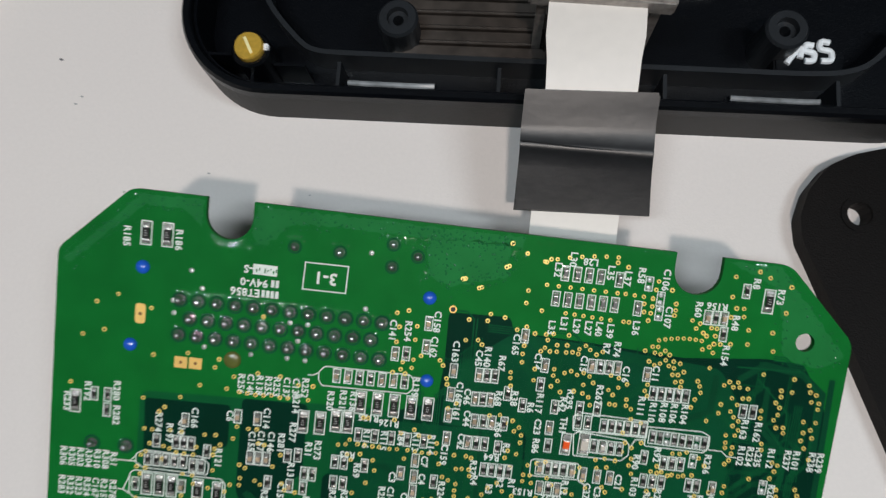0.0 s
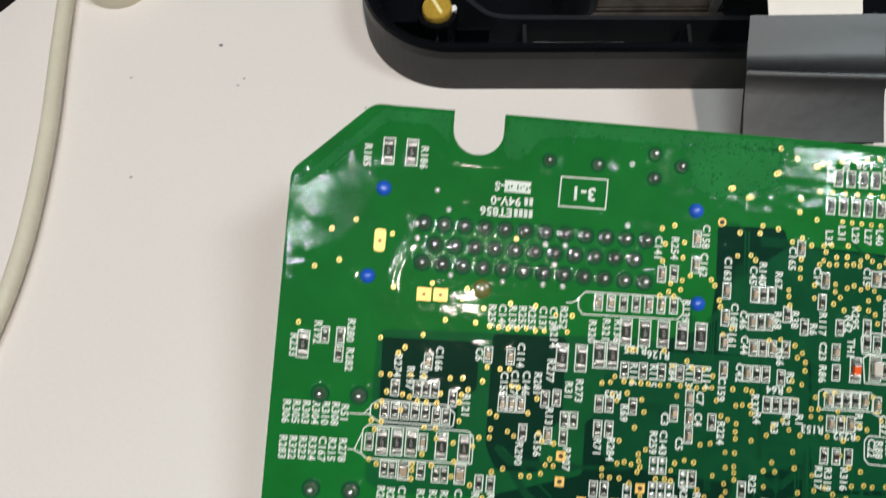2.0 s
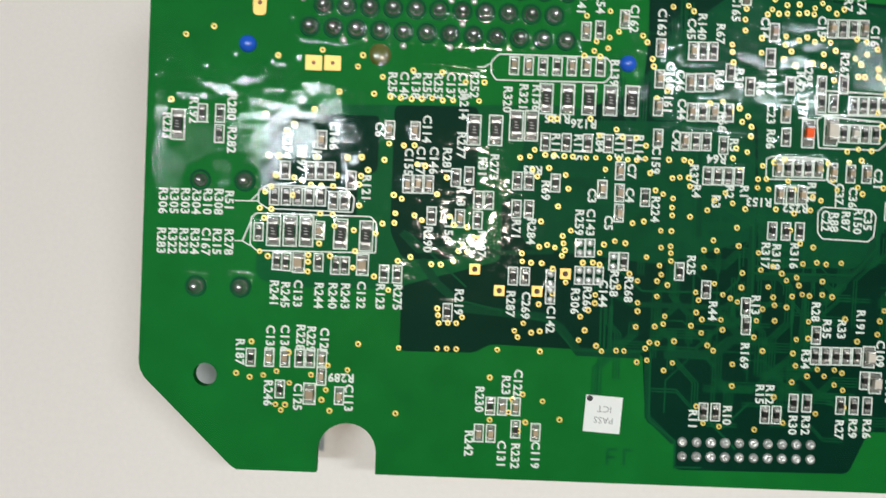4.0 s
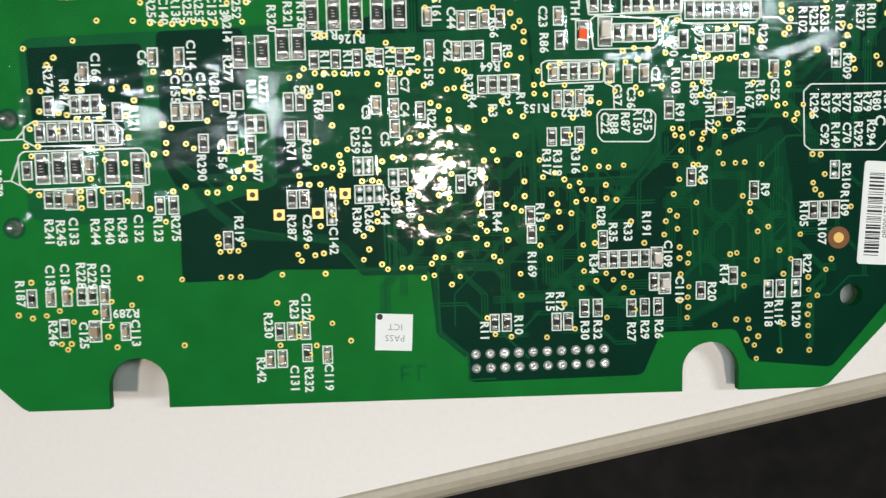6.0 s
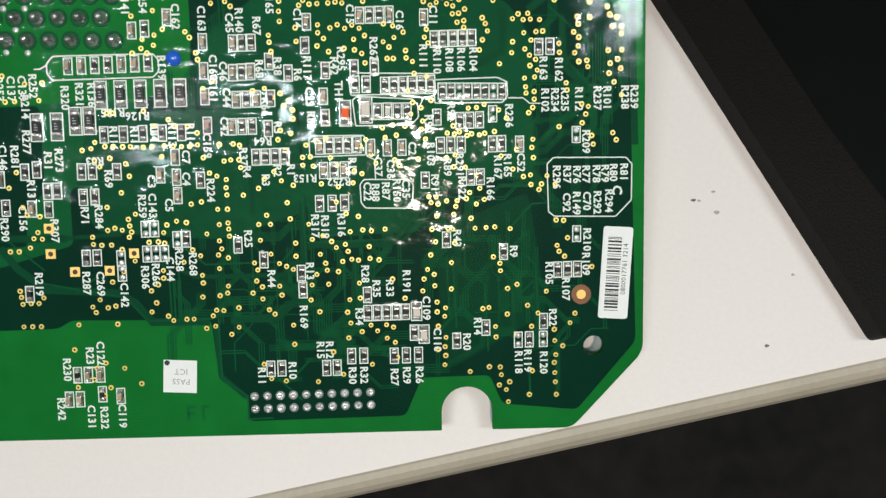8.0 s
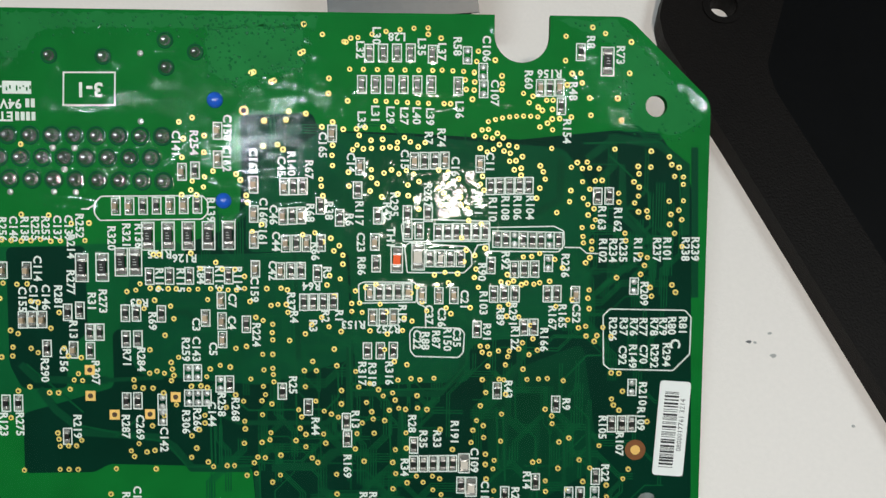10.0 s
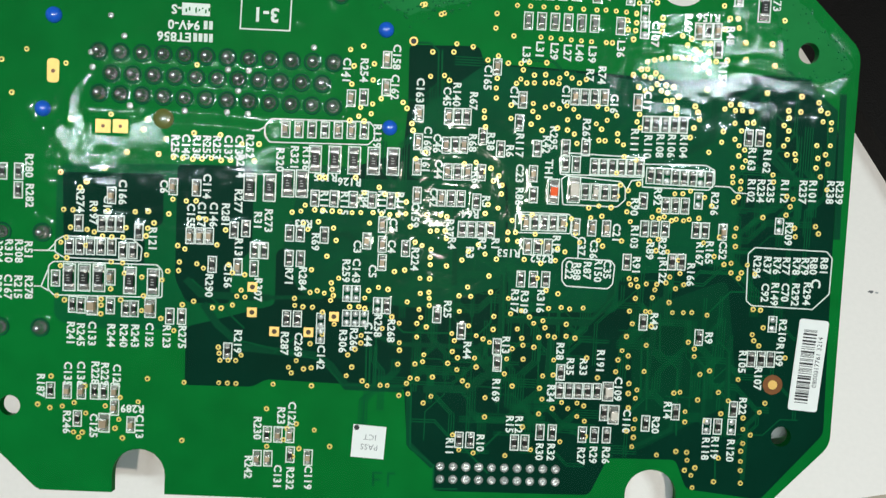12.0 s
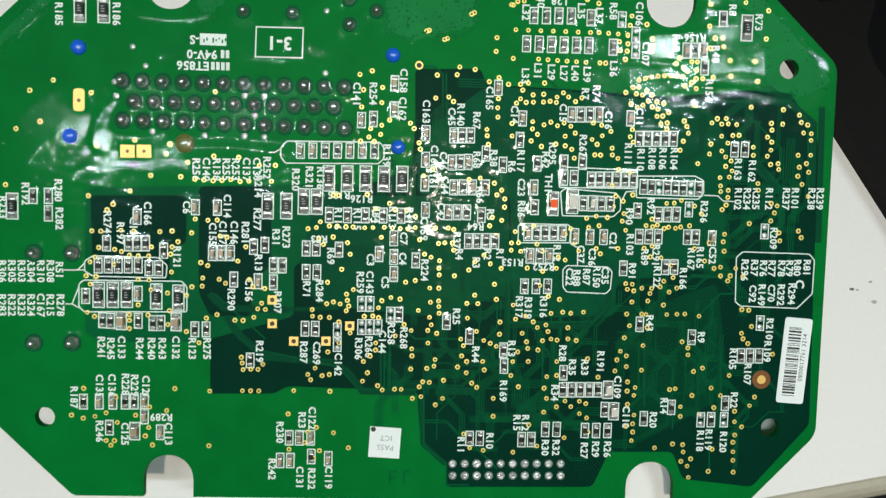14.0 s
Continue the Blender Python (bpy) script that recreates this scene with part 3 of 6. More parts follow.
def chip_meshes(kind):
    if kind in SHARED:
        return SHARED[kind]
    name, w, l, h, mat, ow, ol = CHIPS[kind]
    cap = 0.45 if kind in "MTW" else 0.30
    bm = box(-w / 2, -l / 2 + cap, 0.06, w / 2, l / 2 - cap, h, 0.05)
    if kind == "M":
        # three-figure value on the glaze, shown as short bars
        for k in (-0.5, 0.0, 0.5):
            add_box(bm, -0.32, k - 0.09, h, 0.32 - 0.2 * (k > 0), k + 0.09, h + 0.012)
        body = mesh_of(name, bm, [mat, M_MARK])
        for p in body.polygons:
            if p.center.z > (h + 0.001) * MM:
                p.material_index = 1
    else:
        body = mesh_of(name, bm, mat)
    # end cap with its solder fillet running out on the pad
    bm = bmesh.new()
    e, pw = ol / 2 - 0.30, w * 1.22
    prof = [(l / 2 - cap, 0.02, w), (l / 2 - cap, h + 0.02, w), (l / 2, h + 0.01, w), (l / 2 + 0.10, h * 0.55, w * 1.12), (e - 0.06, 0.10, pw), (e, 0.02, pw)]
    lft = [bm.verts.new(v3(-q / 2, y, z)) for y, z, q in prof]
    rgt = [bm.verts.new(v3(q / 2, y, z)) for y, z, q in prof]
    for i in range(len(prof) - 1):
        bm.faces.new((lft[i], lft[i + 1], rgt[i + 1], rgt[i]))
    bm.faces.new(lft)
    bm.faces.new(rgt[::-1])
    add_box(bm, -pw / 2, l / 2 - cap - 0.12, 0.0, pw / 2, e + 0.05, 0.05)
    term = mesh_of("terminal", bm, M_TERM)
    SHARED[kind] = (name, body, term)
    return SHARED[kind]


def empty_pads():
    if "E" not in SHARED:
        SHARED["E"] = mesh_of("solder_pad", lathe([(0.62, 0.0), (0.58, 0.10), (0.38, 0.22), (0.0, 0.27)], 0, 0, 10), M_SOLDER, True)
    return SHARED["E"]


def child_at(name, me, parent, x, y, z, turn=0.0, s=1.0):
    ob = new(name, me)
    ob.parent = parent
    ob.matrix_basis = Matrix.Translation(v3(x, y, z)) @ Matrix.Rotation(radians(turn), 4, "Z") @ Matrix.Scale(s, 4)
    return ob


ZC = TOP + 0.06
WETTED = []       # (x, y, half width, half length, height of the varnish that climbs it)
chip_rnd = random.Random(11)


def outline_box(x, y, w, l):
    strip(OUTLINES, [(x - w / 2, y - l / 2), (x + w / 2, y - l / 2), (x + w / 2, y + l / 2), (x - w / 2, y + l / 2)], 0.22, TOP + 0.02, TOP + 0.115, True)


def chips(kinds, x0, y0, x1=None, y1=None):
    """A row of chips from one place to another, all standing across the row's text."""
    n = len(kinds)
    for i, k in enumerate(kinds):
        t = i / (n - 1) if n > 1 else 0
        x, y = (x0 + (x1 - x0) * t, y0 + (y1 - y0) * t) if n > 1 else (x0, y0)
        if k == "E":
            for dy in (-0.85, 0.85):
                child_at("solder_pad", empty_pads(), board, x, y + dy, TOP + 0.04)
            outline_box(x, y, 1.58, 3.1)
            WETTED.append((x, y, 0.5, 1.3, 0.10))
            continue
        name, body, term = chip_meshes(k)
        c = child_at(name, body, board, x + chip_rnd.uniform(-0.06, 0.06), y + chip_rnd.uniform(-0.06, 0.06), ZC, chip_rnd.gauss(0, 1.2))
        for turn in (0, 180):
            e = new("terminal", term)
            e.parent = c
            e.matrix_basis = Matrix.Rotation(radians(turn), 4, "Z")
        outline_box(x, y, CHIPS[k][5], CHIPS[k][6])
        WETTED.append((x, y, CHIPS[k][1] / 2, CHIPS[k][6] / 2 - 0.3, 0.13))


chips("MM", -65.30, -22.32, -60.59, -22.26)
chips("CR", -8.29, -42.81, -5.85, -42.50)
chips("C", -1.59, -35.09)
chips("C", -1.58, -40.40)
chips("C", 5.07, -45.06)
chips("CRR", 10.83, -45.35, 14.36, -45.24)
chips("C", 19.81, -35.31)
chips("C", 25.08, -41.41)
chips("R", 24.64, -45.86)
chips("CRRC", 35.34, -40.28, 41.04, -40.10)
chips("LLLL", 26.70, -20.34, 34.45, -20.17)
chips("L", 38.58, -20.37)
chips("LLLLLL", 25.38, -26.13, 38.33, -26.02)
chips("L", 43.43, -26.19)
chips("CCRRCCR", -20.71, -49.44, -5.48, -48.98)
chips("MMMMM", -14.81, -54.96, 0.38, -54.65)
chips("MM", -19.86, -59.89, -17.18, -59.82)
chips("RRRRR", -14.56, -62.56, 0.33, -62.28)
chips("C", 5.10, -50.54)
chips("C", 5.10, -55.45)
chips("C", 5.36, -60.97)
chips("CRC", 10.63, -50.96, 14.05, -50.74)
chips("CRC", 11.13, -56.10, 15.03, -55.99)
chips("R", 17.75, -55.92)
chips("CRR", 10.10, -61.31, 14.00, -61.21)
chips("R", 17.10, -61.71)
chips("R", 17.65, -48.88)
chips("R", 21.27, -51.12)
chips("RRRR", 14.53, -67.23, 20.12, -67.09)
chips("C", 27.95, -55.63)
chips("R", 28.21, -59.76)
chips("T", 32.12, -58.94)
chips("W", 36.16, -58.36)
chips("RPRR", 38.44, -58.65, 44.20, -58.61)
chips("R", 28.48, -50.67)
chips("R", 34.06, -50.27)
chips("R", 37.98, -50.04)
chips("RR", 34.18, -53.45, 36.32, -53.39)
chips("RRRRRR", 39.92, -53.64, 48.89, -53.39)
chips("RRERRRER", 51.12, -54.86, 62.83, -55.01)
chips("CRRRC", 26.97, -65.25, 34.26, -65.06)
chips("C", 36.92, -65.59)
chips("CC", 40.16, -65.74, 43.05, -65.67)
chips("CRC", 27.61, -70.00, 31.68, -69.90)
chips("RRR", 26.64, -76.48, 31.56, -76.37)
chips("C", -1.09, -67.04)
chips("C", -4.08, -70.42)
chips("C", -1.00, -70.94)
chips("C", -0.92, -74.50)
chips("R", 3.62, -71.54)
chips("RR", -19.24, -69.62, -17.14, -69.57)
chips("R", -12.45, -69.69)
chips("RR", -19.17, -74.58, -16.94, -74.53)
chips("EE", -7.52, -80.97, -5.75, -80.93)
chips("ER", -1.44, -83.11, 0.34, -83.07)
chips("R", 10.38, -84.41)
chips("EEE", -7.42, -85.87, -3.99, -85.80)
chips("EE", -12.49, -86.70, -12.44, -89.57)
chips("RR", -19.22, -86.48, -17.10, -86.44)
chips("M", -79.10, -62.43)
chips("R", -74.89, -60.24)
chips("R", -71.83, -60.16)
chips("R", -71.85, -63.74)
chips("RRRRR", -61.85, -74.20, -53.68, -74.00)
chips("R", -51.49, -74.53)
chips("R", -49.53, -74.48)
chips("C", -53.92, -63.96)
chips("R", -60.12, -69.59)
chips("RRR", -55.64, -69.48, -52.19, -69.39)
chips("R", -48.50, -70.82)
chips("R", -64.39, -80.59)
chips("MMM", -61.75, -80.30, -55.99, -80.17)
chips("C", -53.68, -79.88)
chips("M", -49.98, -80.38)
chips("M", -45.46, -80.52)
chips("RR", -60.95, -85.59, -59.34, -85.67)
chips("B", -57.14, -85.62)
chips("R", -53.67, -85.55)
chips("RR", -50.66, -85.96, -49.04, -85.92)
chips("B", -45.90, -85.62)
chips("RR", -42.05, -87.08, -39.72, -87.03)
chips("C", -42.08, -61.66)
chips("C", -37.58, -61.66)
chips("CCC", -38.55, -71.04, -34.84, -70.95)
chips("RR", -30.09, -69.54, -27.77, -69.13)
chips("MM", -27.28, -61.03, -23.45, -60.92)
chips("RR", -25.97, -73.33, -24.10, -73.28)
chips("R", -25.92, -76.87)
chips("C", -29.08, -76.71)
chips("R", -34.10, -76.47)
chips("R", -64.94, -102.80)
chips("C", -61.69, -102.75)
chips("C", -58.90, -102.70)
chips("R", -56.34, -102.65)
chips("R", -54.48, -102.62)
chips("C", -52.38, -102.46)
chips("C", -52.37, -105.71)
chips("C", -49.09, -109.04)
chips("B", -54.36, -108.88)
chips("R", -59.61, -108.24)
chips("R", -30.54, -93.42)
chips("R", -22.19, -109.82)
chips("C", -20.06, -109.79)
chips("C", -17.68, -109.75)
chips("CC", -24.03, -114.73, -21.89, -114.70)
chips("R", -17.50, -113.78)
chips("C", -13.91, -114.22)
chips("RR", 16.01, -109.35, 18.19, -109.31)
chips("RR", 27.16, -109.42, 29.23, -109.39)
chips("RR", 32.19, -107.12, 34.62, -107.08)
chips("R", 35.62, -94.80)
chips("RRRRR", 35.64, -98.47, 43.18, -98.33)
chips("D", 45.37, -98.29)
chips("R", 44.82, -102.60)
chips("D", 46.79, -102.94)
chips("R", 53.35, -104.43)
chips("R", 59.25, -101.86)
chips("RRR", 40.73, -107.23, 45.62, -107.15)
chips("R", 70.92, -100.79)
chips("ER", 65.79, -104.47, 68.01, -104.43)
chips("E", 70.86, -104.39)
chips("RRR", 73.82, -90.39, 77.77, -90.31)
chips("R", 62.93, -86.57)
chips("R", 51.58, -84.01)
chips("E", 77.51, -63.58)
chips("E", 77.62, -83.21)
chips("RR", 70.13, -46.50, 72.31, -46.43)
chips("RRRRR", 49.72, -44.87, 57.02, -44.65)
chips("C", 47.74, -40.71)
chips("E", 60.99, -59.35)
chips("RRR", 54.52, -60.60, 58.38, -60.49)
chips("R", 50.02, -59.88)
chips("RRR", 50.63, -65.36, 54.73, -65.25)
chips("RR", 60.91, -65.21, 62.73, -65.17)
chips("C", 66.26, -65.31)
chips("R", 47.54, -72.14)
chips("RR", 56.49, -71.69, 58.43, -71.64)
chips("R", 66.31, -19.60)
chips("M", 71.43, -21.27)
chips("CRC", 58.89, -26.35, 62.47, -26.23)
chips("R", 62.88, -29.70)
chips("EE", 48.05, -23.49, 48.19, -26.72)
chips("E", 45.08, -20.48)
chips("R", 15.36, -87.44)
chips("RR", 22.65, -90.19, 22.88, -93.58)

# frames drawn round groups of chips and lists of their numbers
for loop in (
    rounded([(-24.77, -48.98), (-23.51, -47.55), (-4.47, -47.21), (-3.51, -48.34), (-3.46, -50.44), (-4.60, -51.64), (-23.80, -52.08), (-24.74, -50.83)], 0.4),
    rounded([(-65.76, -78.16), (-64.84, -77.31), (-44.78, -77.08), (-43.73, -78.23), (-43.70, -83.44), (-64.64, -83.90), (-65.78, -82.86)], 0.4),
    rounded([(-64.60, -73.33), (-62.87, -72.23), (-49.65, -72.26), (-47.80, -73.85), (-48.02, -76.45), (-62.89, -76.45), (-64.60, -75.43)], 0.4),
    rounded([(71.71, -69.27), (72.99, -68.03), (87.46, -68.16), (88.65, -69.46), (88.59, -76.63), (85.45, -79.87), (73.12, -79.65), (71.97, -78.71)], 0.3),
    rounded([(34.67, -72.81), (35.48, -71.84), (44.27, -71.98), (45.16, -72.92), (44.95, -76.66), (44.03, -77.64), (35.69, -77.47), (34.81, -76.41)], 0.4),
    rounded([(49.46, -52.66), (61.97, -52.30), (63.83, -53.20), (63.96, -55.81), (62.94, -57.15), (49.66, -57.16)], 0.3),
    rounded([(32.94, -52.31), (34.33, -51.21), (49.65, -51.47), (49.82, -55.26), (33.30, -55.48)], 0.3),
    rounded([(33.57, -56.42), (34.50, -55.68), (45.30, -56.33), (46.31, -57.49), (46.41, -59.86), (44.91, -61.33), (34.12, -61.38)], 0.3),
    rounded([(24.89, -63.76), (25.83, -63.26), (35.51, -63.24), (36.01, -63.94), (35.89, -67.04), (25.01, -67.32)], 0.3),
):
    strip(OUTLINES, loop, 0.24, TOP + 0.02, TOP + 0.12, True)
for line in (
    [(-24.76, -49.21), (-26.03, -49.94), (-27.18, -49.98)], [(-64.60, -73.79), (-65.98, -75.23), (-68.73, -75.30)], [(-64.60, -75.20), (-65.98, -75.23)],
    [(-65.77, -78.74), (-67.16, -82.30), (-68.54, -82.33)], [(-65.78, -83.10), (-67.16, -82.30)], [(63.98, -56.29), (67.01, -56.32), (68.28, -57.36), (70.47, -57.42)],
    [(36.14, -67.28), (37.61, -67.96), (37.76, -71.78)], [(46.35, -58.44), (47.45, -56.03), (49.60, -55.74)],
):
    strip(OUTLINES, line, 0.24, TOP + 0.02, TOP + 0.12)
# framed revision mark
strip(OUTLINES, [(-30.00, -24.65), (-20.50, -24.54), (-20.64, -30.58), (-30.16, -30.67)], 0.26, TOP + 0.02, TOP + 0.12, True)
tagged(part("silkscreen_frame", OUTLINES, M_SILK, board), kind="stuff")


def designator(words, x, y, turn=-90, height=1.5):
    ob = child_at("designator", text_mesh(words, height), board, x, y, TOP + 0.118, turn)
    return ob


designator("R185", -69.56, -23.48)
designator("R186", -58.12, -23.07)
designator("C141", -9.43, -37.54)
designator("R254", -6.07, -37.31)
designator("C158", 0.14, -34.46)
designator("C162", 0.04, -40.23)
designator("C163", 4.96, -40.65)
designator("C45", 10.25, -41.53)
designator("R140", 12.12, -41.01)
designator("R67", 15.44, -42.07)
designator("C165", 18.00, -37.46)
designator("C14", 23.28, -40.66)
designator("R117", 24.91, -50.19)
designator("C15", 33.43, -39.99)
designator("C16", 42.99, -41.21)
designator("L33", 25.25, -32.70)
designator("L31", 27.81, -31.58)
designator("L29", 30.64, -31.71)
designator("L27", 33.24, -31.86)
designator("L40", 35.60, -31.78)
designator("L39", 38.10, -31.93)
designator("L36", 43.61, -30.58)
designator("L32", 24.93, -19.72)
designator("L30", 27.99, -17.09)
designator("L35", 36.41, -19.07)
designator("L37", 40.21, -19.85)
designator("R139", -3.01, -49.84)
designator("R320", -21.67, -55.39)
designator("R321", -18.89, -54.84)
designator("R136", -16.56, -54.89)
designator("R116", -12.80, -63.22)
designator("R115", -8.81, -63.23)
designator("R84", -4.96, -62.18)
designator("R113", -1.54, -62.68)
designator("R114", 1.99, -62.82)
designator("C160", 6.84, -49.90)
designator("C161", 6.72, -54.11)
designator("C159", 5.11, -64.87)
designator("C46", 8.74, -50.66)
designator("R68", 15.68, -50.22)
designator("C44", 9.23, -55.69)
designator("R66", 16.61, -57.48)
designator("C42", 8.56, -61.23)
designator("R5", 18.87, -61.55)
designator("R38", 19.21, -49.77)
designator("R6", 23.05, -51.42)
designator("R37", 12.03, -67.06)
designator("R4", 12.59, -70.01)
designator("R3", 16.21, -71.71)
designator("R2", 18.54, -69.86)
designator("R1", 21.16, -69.80)
designator("C23", 25.21, -55.71)
designator("R86", 25.37, -60.19)
designator("TH1", 30.89, -54.72)
designator("R42", 30.12, -49.80)
designator("R295", 31.49, -48.47)
designator("R267", 37.85, -46.64)
designator("C37", 38.27, -69.37)
designator("C36", 40.69, -69.91)
designator("C21", 45.01, -66.46)
designator("R12", 33.22, -69.26)
designator("R317", 25.59, -80.83)
designator("R319", 27.52, -81.03)
designator("R316", 30.75, -80.72)
designator("C22", 36.05, -74.22)
designator("R88", 37.62, -74.42)
designator("R87", 39.66, -74.14)
designator("R150", 41.83, -74.08)
designator("C35", 43.63, -73.80)
designator("C7", 0.91, -66.98)
designator("C3", -5.94, -71.65)
designator("C4", 0.78, -71.25)
designator("C5", -2.77, -76.33)
designator("R224", 5.45, -73.52)
designator("R69", -14.18, -71.03)
designator("R71", -19.11, -78.14)
designator("R284", -16.41, -78.43)
designator("R259", -7.96, -76.45)
designator("C143", -5.96, -76.40)
designator("R258", -1.23, -87.06)
designator("R268", 1.41, -87.97)
designator("R25", 12.37, -83.17)
designator("R306", -8.04, -90.45)
designator("R260", -5.91, -90.04)
designator("C144", -3.09, -88.90)
designator("C142", -12.24, -93.90)
designator("R287", -19.50, -91.40)
designator("C269", -16.78, -91.58)
designator("R233", -81.03, -62.71)
designator("R192", -76.47, -59.82)
designator("R280", -69.89, -58.95)
designator("R282", -69.70, -64.72)
designator("R306", -81.28, -75.83)
designator("R305", -79.35, -75.79)
designator("R303", -77.41, -75.74)
designator("R304", -75.47, -75.69)
designator("R310", -73.53, -75.65)
designator("R308", -71.59, -75.60)
designator("R51", -69.76, -75.32)
designator("R283", -81.36, -82.85)
designator("R322", -79.42, -82.81)
designator("R323", -77.47, -82.77)
designator("R324", -75.53, -82.72)
designator("C167", -73.58, -82.68)
designator("R215", -71.64, -82.64)
designator("R278", -69.57, -82.59)
designator("C166", -51.86, -63.20)
designator("R274", -59.99, -65.16)
designator("R197", -57.36, -67.42)
designator("C134", -54.72, -66.42)
designator("R241", -61.31, -91.28)
designator("R245", -59.35, -91.48)
designator("C133", -57.15, -91.20)
designator("R244", -53.44, -91.36)
designator("R240", -51.00, -91.31)
designator("R243", -48.79, -91.27)
designator("C132", -46.00, -90.97)
designator("R123", -42.62, -91.14)
designator("R275", -39.58, -91.08)
designator("R121", -45.84, -72.05)
designator("C6", -43.93, -61.71)
designator("C114", -35.62, -61.25)
designator("C155", -38.58, -67.17)
designator("C157", -36.50, -66.77)
designator("C146", -34.18, -66.71)
designator("R281", -31.86, -66.65)
designator("R214", -29.30, -57.00)
designator("R277", -29.46, -63.77)
designator("R13", -29.12, -72.81)
designator("C156", -31.04, -78.53)
designator("R31", -25.57, -67.43)
designator("R273", -23.48, -67.37)
designator("R290", -34.64, -80.63)
designator("R307", -25.05, -81.00)
designator("R187", -66.91, -101.88)
designator("C135", -61.68, -99.39)
designator("C136", -59.13, -99.23)
designator("R228", -56.34, -98.94)
designator("R229", -54.48, -99.14)
designator("C126", -52.15, -99.46)
designator("C113", -47.45, -109.37)
designator("C125", -56.46, -109.52)
designator("R246", -61.70, -109.00)
designator("R219", -28.68, -91.46)
designator("R230", -24.23, -108.64)
designator("R231", -19.63, -106.50)
designator("C122", -17.51, -105.49)
designator("R242", -25.79, -116.59)
designator("C131", -19.93, -118.35)
designator("R232", -17.42, -118.56)
designator("C119", -13.84, -118.27)
designator("R11", 14.12, -110.73)
designator("R10", 20.26, -109.77)
designator("R15", 25.95, -105.75)
designator("R12", 27.77, -105.72)
designator("R30", 32.21, -111.07)
designator("R32", 34.53, -111.03)
designator("R28", 35.22, -90.55)
designator("C109", 47.30, -97.64)
designator("R191", 43.42, -92.21)
designator("R35", 37.39, -93.55)
designator("R33", 40.06, -93.50)
designator("R34", 33.84, -99.11)
designator("C110", 49.41, -104.13)
designator("R20", 55.33, -104.64)
designator("R14", 57.52, -101.52)
designator("R27", 40.66, -111.56)
designator("R29", 43.10, -111.27)
designator("R26", 45.67, -111.23)
designator("R22", 72.73, -100.02)
designator("R118", 65.77, -109.06)
designator("R119", 67.62, -108.79)
designator("R120", 70.86, -109.23)
designator("R105", 72.01, -91.04)
designator("R109", 79.44, -89.30)
designator("R107", 75.39, -94.29)
designator("R9", 64.89, -86.53)
designator("R43", 53.64, -83.72)
designator("R209", 79.42, -64.98)
designator("R210", 79.66, -84.39)
designator("R296", 73.56, -71.88)
designator("R37", 75.62, -71.35)
designator("R76", 77.58, -71.42)
designator("R77", 79.42, -71.38)
designator("R78", 81.50, -71.33)
designator("R79", 83.22, -71.29)
designator("R80", 84.93, -71.12)
designator("R81", 87.02, -71.07)
designator("C92", 75.55, -76.92)
designator("R149", 77.53, -77.12)
designator("C70", 79.60, -76.71)
designator("R292", 81.71, -77.03)
designator("R294", 84.03, -76.73)
designator("R102", 71.29, -56.80)
designator("R234", 73.23, -56.75)
designator("R235", 75.18, -56.70)
designator("R112", 77.97, -56.62)
designator("R237", 81.63, -56.52)
designator("R101", 83.58, -56.46)
designator("R238", 87.12, -56.37)
designator("R239", 88.96, -56.32)
designator("R163", 70.96, -50.62)
designator("R162", 74.01, -50.89)
designator("R111", 47.46, -48.11)
designator("R110", 50.15, -49.21)
designator("R108", 52.54, -48.91)
designator("R106", 54.82, -48.84)
designator("R104", 57.22, -48.77)
designator("C11", 49.51, -40.30)
designator("R236", 64.16, -59.74)
designator("R92", 52.75, -58.86)
designator("R90", 48.27, -61.12)
designator("R103", 48.65, -67.08)
designator("R89", 51.91, -69.64)
designator("R291", 54.31, -69.22)
designator("R167", 61.86, -69.75)
designator("R165", 63.79, -69.46)
designator("C52", 66.45, -68.92)
designator("R91", 49.38, -72.70)
designator("R122", 54.76, -73.78)
designator("R166", 60.37, -74.01)
designator("R8", 68.12, -17.69)
designator("R73", 73.76, -20.03)
designator("R60", 56.55, -24.81)
designator("R48", 65.01, -26.84)
designator("R154", 63.96, -34.34)
designator("C106", 48.57, -19.20)
designator("C107", 50.24, -27.34)
designator("R58", 43.12, -18.83)
designator("R44", 16.67, -91.16)
designator("R13", 24.33, -89.79)
designator("R169", 22.82, -98.94)
designator("R74", 40.27, -35.81)
designator("R7", 37.90, -35.88)
designator("R256", -42.01, -53.88)
designator("C140", -39.94, -53.82)
designator("R138", -37.87, -53.76)
designator("R255", -35.91, -53.71)
designator("R253", -33.96, -53.65)
designator("C137", -31.76, -53.59)
designator("C139", -29.68, -53.53)
designator("R252", -27.61, -53.12)
designator("R83", -16.58, -67.55, 180)
designator("R64", 15.98, -64.11, 180)
designator("R153", 23.95, -71.40, 180)
designator("R252", 30.57, -72.19, 180)
designator("R289", -48.86, -105.77, 180)
designator("R156", 60.55, -23.63, 180)
designator("L28", 31.87, -17.18, 180)
designator("R126", -7.96, -58.98, 180)
designator("R125", -12.65, -58.29, 180)
designator("3-1", *(-25.27, -27.66), 180, 2.6)
designator("-S", *(-42.39, -27.58), 180, 1.7)
designator("94V-0", *(-40.90, -30.47), 180, 1.7)
designator("ET856", *(-42.70, -32.81), 180, 1.7)
designator("C", *(85.63, -74.63), -90, 1.9)
